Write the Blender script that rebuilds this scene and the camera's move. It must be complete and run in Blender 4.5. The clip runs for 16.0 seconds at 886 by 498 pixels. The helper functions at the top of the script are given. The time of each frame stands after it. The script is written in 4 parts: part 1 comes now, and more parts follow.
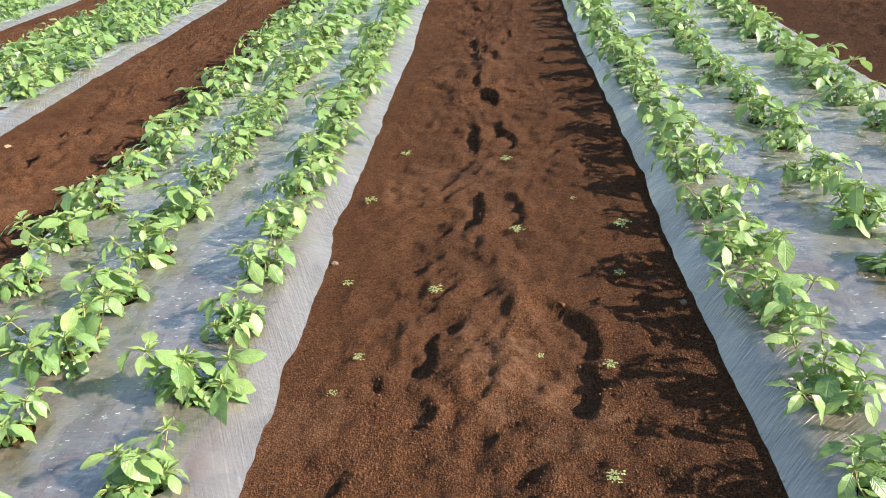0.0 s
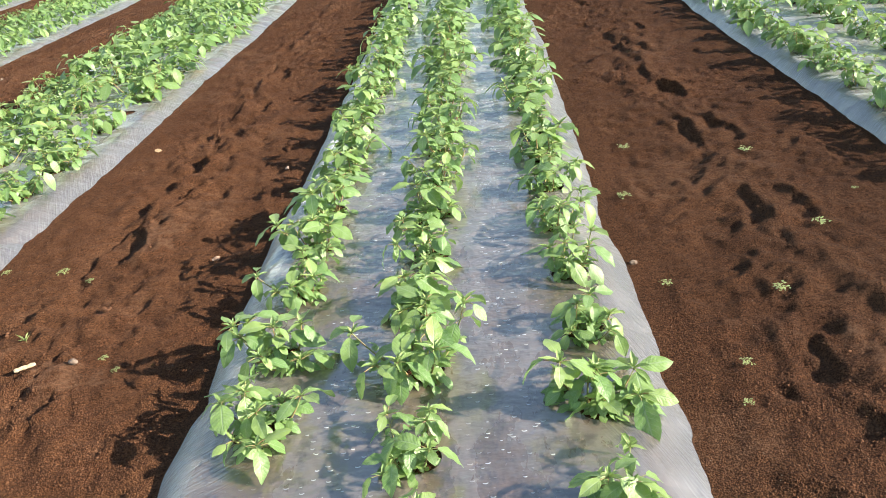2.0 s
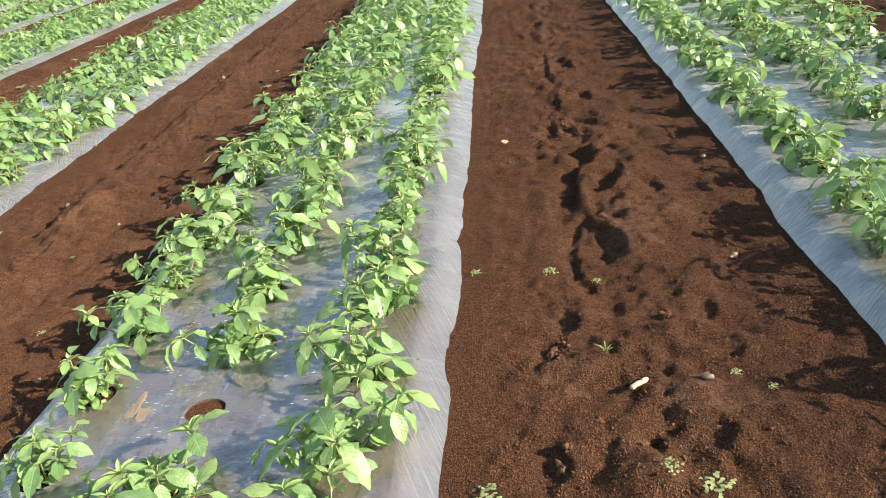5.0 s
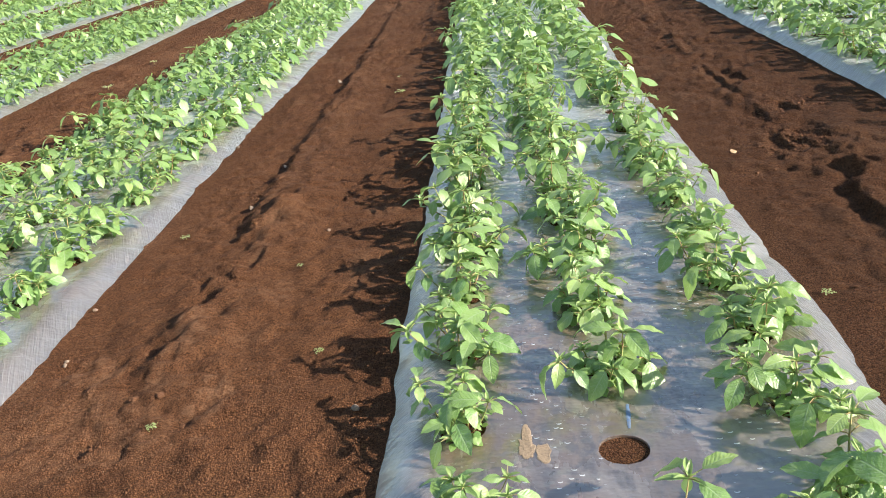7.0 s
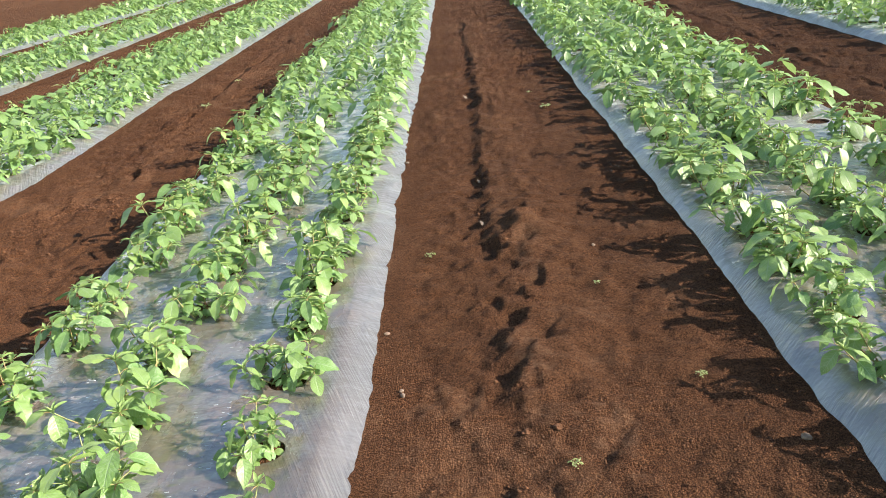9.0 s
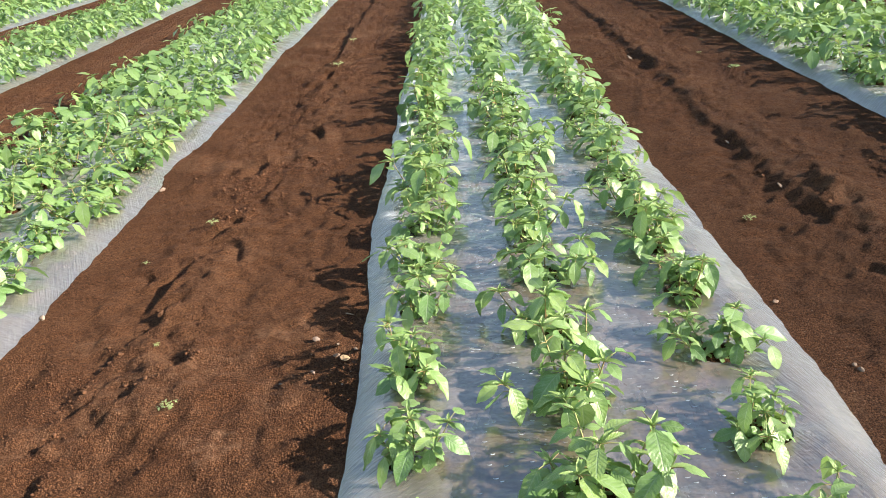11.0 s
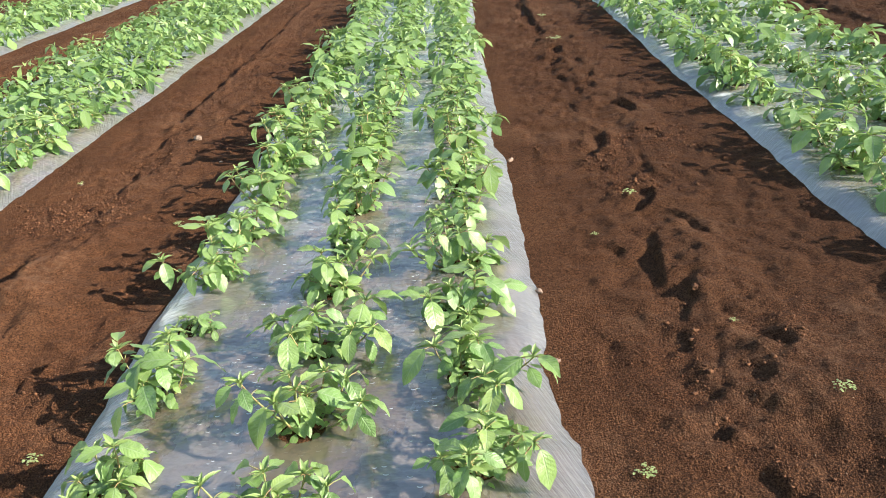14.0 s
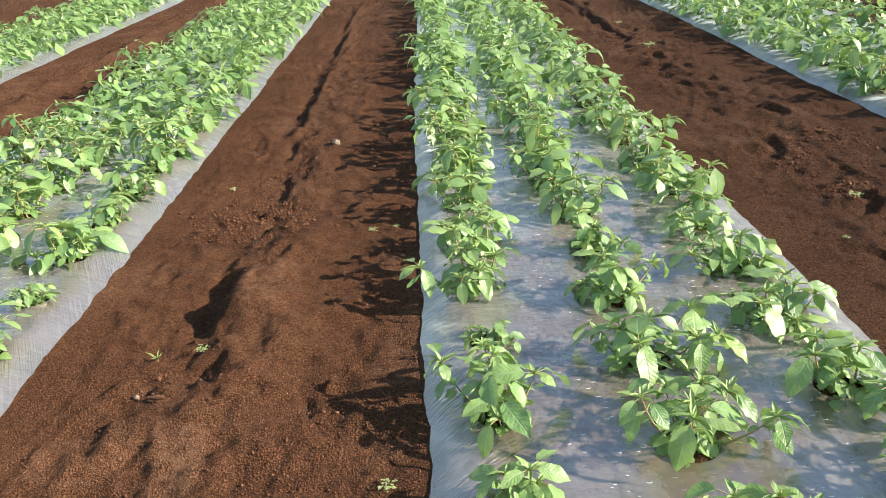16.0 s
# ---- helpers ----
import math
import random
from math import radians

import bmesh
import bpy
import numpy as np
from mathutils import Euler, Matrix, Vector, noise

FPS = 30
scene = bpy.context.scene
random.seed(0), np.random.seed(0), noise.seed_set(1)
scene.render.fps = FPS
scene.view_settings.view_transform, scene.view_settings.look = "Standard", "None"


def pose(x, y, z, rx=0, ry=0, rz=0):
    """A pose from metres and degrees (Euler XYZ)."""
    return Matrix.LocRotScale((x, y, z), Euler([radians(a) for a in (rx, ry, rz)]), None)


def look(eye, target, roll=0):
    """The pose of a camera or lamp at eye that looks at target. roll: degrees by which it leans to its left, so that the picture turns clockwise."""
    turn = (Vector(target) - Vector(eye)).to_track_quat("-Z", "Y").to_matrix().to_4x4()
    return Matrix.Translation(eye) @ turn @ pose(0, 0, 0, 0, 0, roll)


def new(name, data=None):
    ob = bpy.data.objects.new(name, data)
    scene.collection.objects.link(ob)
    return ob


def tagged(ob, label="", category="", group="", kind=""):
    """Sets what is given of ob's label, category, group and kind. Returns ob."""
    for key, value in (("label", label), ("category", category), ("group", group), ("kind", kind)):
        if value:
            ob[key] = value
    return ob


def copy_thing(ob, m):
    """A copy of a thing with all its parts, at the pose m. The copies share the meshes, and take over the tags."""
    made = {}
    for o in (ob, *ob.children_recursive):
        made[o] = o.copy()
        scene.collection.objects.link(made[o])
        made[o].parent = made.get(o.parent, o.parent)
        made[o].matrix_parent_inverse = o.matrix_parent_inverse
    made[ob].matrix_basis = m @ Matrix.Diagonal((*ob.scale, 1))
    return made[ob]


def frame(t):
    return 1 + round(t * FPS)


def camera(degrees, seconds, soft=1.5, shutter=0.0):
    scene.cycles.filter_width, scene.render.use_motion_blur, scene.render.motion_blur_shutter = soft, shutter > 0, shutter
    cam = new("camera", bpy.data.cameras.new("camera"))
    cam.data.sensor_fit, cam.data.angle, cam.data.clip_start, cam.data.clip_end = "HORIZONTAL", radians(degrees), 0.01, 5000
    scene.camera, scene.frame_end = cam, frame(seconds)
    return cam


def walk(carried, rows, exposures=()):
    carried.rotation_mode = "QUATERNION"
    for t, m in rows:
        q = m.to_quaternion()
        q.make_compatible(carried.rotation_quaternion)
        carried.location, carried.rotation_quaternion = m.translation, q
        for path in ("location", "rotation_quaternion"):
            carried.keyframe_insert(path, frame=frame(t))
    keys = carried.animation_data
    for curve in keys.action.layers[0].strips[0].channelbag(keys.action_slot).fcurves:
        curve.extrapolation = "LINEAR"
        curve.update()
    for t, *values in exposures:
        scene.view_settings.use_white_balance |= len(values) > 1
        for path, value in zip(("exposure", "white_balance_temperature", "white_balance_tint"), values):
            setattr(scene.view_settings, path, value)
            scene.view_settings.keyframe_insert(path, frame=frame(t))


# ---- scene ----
# light and colour
EXPOSURE, SUN_STRENGTH, SKY_STRENGTH = 1.16, 5.0, 0.106
SOIL_DARK, SOIL_LIGHT, SOIL_RED, SOIL_CRUST = (0.160, 0.0725, 0.034), (0.208, 0.0965, 0.045), (0.212, 0.090, 0.039), (0.222, 0.132, 0.080)
SOIL_MOTTLE_GAP_SHADE, SOIL_RELIEF = (0.024, 0.0105, 0.0055), 3.4
FILM_SOIL, FILM_MILK, FILM_EDGE, FILM_SPECULAR, FILM_COAT, FILM_SPREAD = (0.135, 0.097, 0.070), (0.182, 0.157, 0.138), (0.160, 0.149, 0.139), 1.0, 2.4, 0.8
LEAF_OLD, LEAF_YOUNG, LEAF_DEEP, LEAF_PALE = (0.182, 0.342, 0.092), (0.380, 0.508, 0.140), (0.096, 0.220, 0.062), (0.342, 0.462, 0.262)

# Path of the camera, metres and degrees of lean
cam = camera(60.0, 16.0, soft=0.5)
PATH = [
    (0, (0.578, -0.1, 1.039), (0.382, 1.663, 0.117), -7.1),
    (0.5, (0.364, -0.049, 1.03), (0.144, 1.729, 0.14), -8.5),
    (1, (0.19, -0.009, 1.039), (-0.114, 1.755, 0.148), -9.8),
    (1.5, (-0.044, -0.004, 1.05), (-0.371, 1.752, 0.152), -9.6),
    (2, (-0.305, -0.006, 1.059), (-0.461, 1.763, 0.14), -7.9),
    (2.5, (-0.567, 0.037, 1.077), (-0.727, 1.807, 0.158), -8.5),
    (3, (-0.823, 0.133, 1.048), (-1.073, 1.902, 0.149), -10.5),
    (3.5, (-1.013, 0.15, 1.066), (-1.278, 1.904, 0.143), -10.4),
    (4, (-1.303, 0.145, 1.087), (-1.491, 1.913, 0.171), -9.5),
    (4.5, (-1.53, 0.165, 1.071), (-1.738, 1.943, 0.179), -9.5),
    (4.7, (-1.624, 0.189, 1.063), (-1.847, 1.966, 0.174), -9.3),
    (6.8, (-2.619, 0.396, 1.007), (-2.799, 2.205, 0.172), -7.1),
    (7, (-2.716, 0.42, 1.015), (-2.883, 2.228, 0.177), -6.9),
    (7.5, (-2.944, 0.48, 1.019), (-3.093, 2.29, 0.183), -6.5),
    (8, (-3.196, 0.506, 1.013), (-3.306, 2.33, 0.201), -5.7),
    (8.5, (-3.429, 0.518, 1.02), (-3.48, 2.353, 0.227), -6.0),
    (9, (-3.682, 0.555, 1.01), (-3.779, 2.393, 0.227), -6.7),
    (9.2, (-3.788, 0.586, 1.01), (-3.884, 2.42, 0.217), -6.4),
    (11.5, (-4.922, 0.755, 0.972), (-4.999, 2.565, 0.124), -5.7),
    (12, (-5.166, 0.792, 0.953), (-5.226, 2.603, 0.106), -5.0),
    (12.5, (-5.433, 0.8, 0.971), (-5.413, 2.607, 0.115), -4.5),
    (13, (-5.666, 0.85, 0.957), (-5.673, 2.66, 0.104), -5.6),
    (13.5, (-5.87, 0.881, 0.969), (-5.934, 2.684, 0.105), -5.8),
    (14, (-6.073, 0.878, 0.965), (-6.152, 2.681, 0.102), -5.3),
    (14.5, (-6.266, 0.874, 0.976), (-6.266, 2.683, 0.122), -4.4),
    (15, (-6.463, 0.908, 0.958), (-6.461, 2.726, 0.125), -4.8),
    (15.5, (-6.661, 0.973, 0.956), (-6.661, 2.786, 0.113), -5.2),
    (16, (-6.842, 0.994, 0.95), (-6.839, 2.81, 0.113), -4.5),
]
walk(cam, [(t, look(eye, target, roll)) for t, eye, target, roll in PATH], [(0.0, EXPOSURE, 6700, 12), (16.0, EXPOSURE, 6700, 12)])

# ---- sky and sun ----
SUN_FROM = Vector((0.85, -0.23, 0.415)).normalized()
world = bpy.data.worlds.new("sky")
scene.world = world
world.use_nodes = True
wn, wl = world.node_tree.nodes, world.node_tree.links
sky = wn.new("ShaderNodeTexSky")
sky.sky_type, sky.sun_disc = "NISHITA", False
sky.sun_elevation = math.asin(SUN_FROM.z)
sky.sun_rotation = math.atan2(SUN_FROM.x, SUN_FROM.y)
sky.air_density, sky.dust_density, sky.ozone_density = 1.3, 0.8, 1.2
wn["Background"].inputs["Strength"].default_value = SKY_STRENGTH
wl.new(sky.outputs[0], wn["Background"].inputs["Color"])
sun = new("sun", bpy.data.lights.new("sun", "SUN"))
sun.data.energy, sun.data.angle, sun.data.color = SUN_STRENGTH, radians(0.6), (1.0, 0.925, 0.835)
sun.matrix_world = look(SUN_FROM * 30, (0, 0, 0))


# ---- materials ----
class Nodes:
    """Short hand for wiring a node material."""

    def __init__(self, name):
        self.mat = bpy.data.materials.new(name)
        self.mat.use_nodes = True
        self.tree = self.mat.node_tree
        self.bsdf = self.tree.nodes["Principled BSDF"]
        self.out = self.tree.nodes["Material Output"]

    def put(self, socket, value):
        if isinstance(value, bpy.types.NodeSocket):
            self.tree.links.new(value, socket)
        elif isinstance(value, tuple) and socket.type == "RGBA" and len(value) == 3:
            socket.default_value = (*value, 1)
        else:
            socket.default_value = value

    def add(self, kind, out=0, props=(), **inputs):
        node = self.tree.nodes.new(kind)
        if kind == "ShaderNodeMath":
            node.operation = dict(props)["operation"]
        elif kind == "ShaderNodeVectorMath":
            node.operation = dict(props)["operation"]
        elif kind == "ShaderNodeTexVoronoi":
            node.feature = dict(props).get("feature", "F1")
        elif kind == "ShaderNodeAttribute":
            node.attribute_name = dict(props)["name"]
        for key, value in inputs.items():
            self.put(node.inputs[key.replace("_", " ")], value)
        return node.outputs[out]

    def math(self, op, a, b=0.0, c=0.0):
        node = self.tree.nodes.new("ShaderNodeMath")
        node.operation = op
        for socket, value in zip(node.inputs, (a, b, c)):
            self.put(socket, value)
        return node.outputs[0]

    def ramp(self, value, low, high, a=0.0, b=1.0):
        node = self.tree.nodes.new("ShaderNodeMapRange")
        node.interpolation_type = "SMOOTHSTEP"
        for socket, v in zip(node.inputs, (value, low, high, a, b)):
            self.put(socket, v)
        return node.outputs[0]

    def mix(self, factor, a, b):
        node = self.tree.nodes.new("ShaderNodeMix")
        node.data_type = "RGBA"
        self.put(node.inputs[0], factor)
        self.put(node.inputs[6], a)
        self.put(node.inputs[7], b)
        return node.outputs[2]

    def where(self, scale=(1, 1, 1), turn=0.0):
        geo = self.tree.nodes.new("ShaderNodeNewGeometry")
        node = self.tree.nodes.new("ShaderNodeMapping")
        node.inputs["Scale"].default_value = scale
        if turn:  # turned before it is stretched
            spin = self.tree.nodes.new("ShaderNodeVectorRotate")
            spin.inputs["Angle"].default_value = turn
            self.tree.links.new(geo.outputs["Position"], spin.inputs["Vector"])
            self.tree.links.new(spin.outputs[0], node.inputs["Vector"])
            return node.outputs[0]
        self.tree.links.new(geo.outputs["Position"], node.inputs["Vector"])
        return node.outputs[0]

    def noise(self, vector, scale, detail=4.0, rough=0.55):
        return self.add("ShaderNodeTexNoise", Vector=vector, Scale=scale, Detail=detail, Roughness=rough)

    def bump(self, height, strength, distance, normal=None):
        node = self.tree.nodes.new("ShaderNodeBump")
        self.put(node.inputs["Height"], height)
        node.inputs["Strength"].default_value, node.inputs["Distance"].default_value = strength, distance
        if normal is not None:
            self.put(node.inputs["Normal"], normal)
        return node.outputs[0]

    def set(self, **inputs):
        for key, value in inputs.items():
            self.put(self.bsdf.inputs[key.replace("_", " ")], value)
        return self.mat


def soil_material():
    """Crumbly soil: round grains of several sizes on a finer bed, pressed smooth where it is crusted."""
    n = Nodes("red_brown_soil")
    p = n.where()
    crust = n.add("ShaderNodeAttribute", out=2, props=(("name", "crust"),))
    clump = n.noise(p, 38.0, 5.0, 0.62)
    loose = n.math("SUBTRACT", 1.0, n.math("MULTIPLY", crust, n.ramp(clump, 0.34, 0.60, 0.45, 0.95)))
    height, tone = None, None
    warp = n.tree.nodes.new("ShaderNodeTexNoise")
    warp.inputs["Scale"].default_value = 210.0
    n.tree.links.new(p, warp.inputs["Vector"])
    bent = n.tree.nodes.new("ShaderNodeVectorMath")
    bent.operation, bent.inputs[1].default_value = "MULTIPLY_ADD", (0.0040, 0.0040, 0.0040)
    n.tree.links.new(warp.outputs["Color"], bent.inputs[0])
    n.tree.links.new(p, bent.inputs[2])
    for scale, least, most in ((112.0, -0.15, 0.45), (170.0, 0.10, 0.58), (255.0, 0.30, 0.62), (390.0, 0.35, 0.66)):
        cells = n.tree.nodes.new("ShaderNodeTexVoronoi")
        cells.inputs["Scale"].default_value = scale
        n.tree.links.new(bent.outputs[0], cells.inputs["Vector"])
        part_of = n.tree.nodes.new("ShaderNodeSeparateColor")
        n.tree.links.new(cells.outputs["Color"], part_of.inputs[0])
        radius = n.math("MAXIMUM", 0.001, n.math("ADD", least, n.math("MULTIPLY", part_of.outputs[0], most - least)))
        far = n.math("DIVIDE", cells.outputs["Distance"], radius)
        dome = n.math("SQRT", n.math("MAXIMUM", 0.0, n.math("SUBTRACT", 1.0, n.math("MULTIPLY", far, far))))
        high = n.math("MULTIPLY", n.math("MULTIPLY", dome, radius), 1.0 / scale)
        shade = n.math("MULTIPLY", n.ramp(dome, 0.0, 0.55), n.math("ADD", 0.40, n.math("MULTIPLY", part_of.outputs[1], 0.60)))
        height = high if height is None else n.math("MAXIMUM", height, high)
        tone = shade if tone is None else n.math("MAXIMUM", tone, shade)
    fine = n.noise(p, 520.0, 3.0)
    patch = n.noise(p, 2.6, 5.0, 0.6)
    tint = n.noise(p, 9.0, 4.0, 0.6)
    colour = n.mix(n.ramp(patch, 0.35, 0.68), SOIL_DARK, SOIL_LIGHT)
    colour = n.mix(n.ramp(tint, 0.45, 0.75, 0.0, 0.5), colour, SOIL_RED)
    colour = n.mix(n.math("MULTIPLY", n.math("POWER", crust, 1.7), n.ramp(clump, 0.38, 0.62, 0.2, 1.0)), colour, SOIL_CRUST)
    colour = n.mix(n.ramp(n.noise(p, 75.0, 5.0, 0.7), 0.40, 0.56, 0.35, 0.0), colour, SOIL_MOTTLE_GAP_SHADE)
    # shade between the grains, painted into the colour, weaker where crusted
    gap_shade = n.math("MULTIPLY", n.math("SUBTRACT", 1.0, tone), n.ramp(loose, 0.15, 0.8, 0.30, 0.86))
    colour = n.mix(gap_shade, colour, SOIL_MOTTLE_GAP_SHADE)
    speck = n.add("ShaderNodeTexVoronoi", Vector=p, Scale=40.0, Randomness=1.0)
    colour = n.mix(n.ramp(speck, 0.045, 0.07, 0.8, 0.0), colour, (0.34, 0.24, 0.16))
    height = n.math("ADD", n.math("MULTIPLY", n.math("MULTIPLY", height, loose), SOIL_RELIEF),
                    n.math("ADD", n.math("ADD", n.math("MULTIPLY", clump, 0.0062), n.math("MULTIPLY", n.noise(p, 95.0, 3.0, 0.6), 0.0030)), n.math("MULTIPLY", fine, 0.0010)))
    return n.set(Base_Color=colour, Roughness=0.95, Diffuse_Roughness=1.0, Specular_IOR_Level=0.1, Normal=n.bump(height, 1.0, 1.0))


def film_material():
    n = Nodes("clear_mulch_film")
    p = n.where()
    edge = n.add("ShaderNodeAttribute", out=2, props=(("name", "edge"),))
    contact = n.noise(n.where((1.0, 0.45, 1.0)), 7.0, 5.0, 0.62)
    stain = n.noise(p, 3.1, 3.0, 0.6)
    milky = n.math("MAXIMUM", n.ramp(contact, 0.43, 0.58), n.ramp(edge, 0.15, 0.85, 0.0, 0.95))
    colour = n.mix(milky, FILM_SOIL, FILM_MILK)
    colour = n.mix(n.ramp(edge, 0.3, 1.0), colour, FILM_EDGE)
    dirt = n.math("MULTIPLY", n.ramp(stain, 0.54, 0.68, 0.0, 0.7), n.math("SUBTRACT", 1.0, edge))
    colour = n.mix(dirt, colour, (0.15, 0.10, 0.075))
    dust = n.math("MULTIPLY", n.ramp(n.noise(p, 60.0, 4.0, 0.7), 0.62, 0.74, 0.0, 0.6), n.ramp(stain, 0.4, 0.6))
    colour = n.mix(dust, colour, (0.10, 0.06, 0.04))
    # white glints painted on the rims of water drops, open on their far side
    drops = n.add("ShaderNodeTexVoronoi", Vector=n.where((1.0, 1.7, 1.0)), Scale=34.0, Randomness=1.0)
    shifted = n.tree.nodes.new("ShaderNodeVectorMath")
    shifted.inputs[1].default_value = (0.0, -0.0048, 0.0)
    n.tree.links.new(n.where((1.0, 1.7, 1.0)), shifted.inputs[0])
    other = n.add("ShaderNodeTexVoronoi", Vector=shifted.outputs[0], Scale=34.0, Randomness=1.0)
    rim_glint = n.math("MULTIPLY", n.ramp(drops, 0.15, 0.20, 1.0, 0.0), n.ramp(other, 0.16, 0.22))
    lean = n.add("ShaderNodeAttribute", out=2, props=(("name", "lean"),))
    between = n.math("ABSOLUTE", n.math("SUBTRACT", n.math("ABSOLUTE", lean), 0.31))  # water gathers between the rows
    rim_glint = n.math("MULTIPLY", n.math("MULTIPLY", rim_glint, n.ramp(between, 0.08, 0.20, 1.0, 0.12)), n.ramp(n.noise(p, 5.0, 3.0), 0.32, 0.44))
    rim_glint = n.math("MULTIPLY", rim_glint, n.math("SUBTRACT", 1.0, n.ramp(edge, 0.1, 0.4)))
    colour = n.mix(n.math("MULTIPLY", rim_glint, 0.8), colour, (0.80, 0.81, 0.82))
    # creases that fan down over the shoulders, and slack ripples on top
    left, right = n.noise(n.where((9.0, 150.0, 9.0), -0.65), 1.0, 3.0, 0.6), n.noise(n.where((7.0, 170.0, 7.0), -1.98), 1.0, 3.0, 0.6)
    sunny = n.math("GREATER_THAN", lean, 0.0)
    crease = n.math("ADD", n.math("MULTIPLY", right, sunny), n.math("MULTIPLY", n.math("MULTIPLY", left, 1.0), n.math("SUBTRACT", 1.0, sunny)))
    shade_lift = n.math("MULTIPLY", n.ramp(edge, 0.22, 0.5), n.math("SUBTRACT", 1.0, sunny))  # shaded shoulder painted paler, making up for weak sky light there
    colour = n.mix(n.math("MULTIPLY", shade_lift, n.ramp(n.noise(p, 17.0, 4.0, 0.6), 0.3, 0.7, 0.65, 1.0)), colour, (0.225, 0.212, 0.198))
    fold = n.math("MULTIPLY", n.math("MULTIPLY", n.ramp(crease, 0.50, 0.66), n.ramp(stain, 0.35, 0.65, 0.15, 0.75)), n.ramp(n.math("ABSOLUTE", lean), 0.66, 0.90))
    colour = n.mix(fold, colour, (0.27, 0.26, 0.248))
    grime = n.noise(n.where((1.0, 0.8, 1.0)), 21.0, 5.0, 0.65)
    colour = n.mix(n.math("MULTIPLY", n.ramp(grime, 0.50, 0.64, 0.0, 0.75), n.math("SUBTRACT", 1.0, n.ramp(edge, 0.2, 0.7))), colour, (0.075, 0.062, 0.054))
    drawn = n.ramp(n.noise(n.where((1.0, 2.2, 1.0)), 1.0, 2.0), 0.38, 0.55)
    slack = n.noise(n.where((16.0, 5.0, 8.0)), 1.0, 3.0, 0.5)
    swell = n.noise(n.where((11.0, 17.0, 9.0)), 1.0, 3.0, 0.55)
    height = n.math("ADD", n.math("MULTIPLY", n.math("MULTIPLY", crease, n.math("MULTIPLY", drawn, n.ramp(n.math("ABSOLUTE", lean), 0.45, 0.8, 0.0, 1.0))), 0.0065),
                    n.math("ADD", n.math("MULTIPLY", slack, 0.008), n.math("MULTIPLY", swell, 0.0105)))
    ripple = n.noise(n.where((38.0, 60.0, 40.0)), 1.0, 3.0, 0.6)
    height = n.math("ADD", height, n.math("ADD", n.math("MULTIPLY", rim_glint, 0.0016), n.math("MULTIPLY", ripple, 0.0015)))
    rough = n.math("ADD", n.ramp(contact, 0.3, 0.7, 0.20, 0.34), n.math("MULTIPLY", edge, 0.2))
    n.bsdf.subsurface_method = "BURLEY"
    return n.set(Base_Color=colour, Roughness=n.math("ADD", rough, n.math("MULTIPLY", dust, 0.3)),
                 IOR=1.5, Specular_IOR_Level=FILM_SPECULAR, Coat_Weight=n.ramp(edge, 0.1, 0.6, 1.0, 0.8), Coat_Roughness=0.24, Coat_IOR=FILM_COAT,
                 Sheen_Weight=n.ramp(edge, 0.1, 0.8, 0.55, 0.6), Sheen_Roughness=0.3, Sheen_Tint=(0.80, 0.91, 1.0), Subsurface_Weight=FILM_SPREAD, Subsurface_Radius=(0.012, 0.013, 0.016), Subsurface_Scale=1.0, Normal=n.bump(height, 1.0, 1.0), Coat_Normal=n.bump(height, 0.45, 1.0))


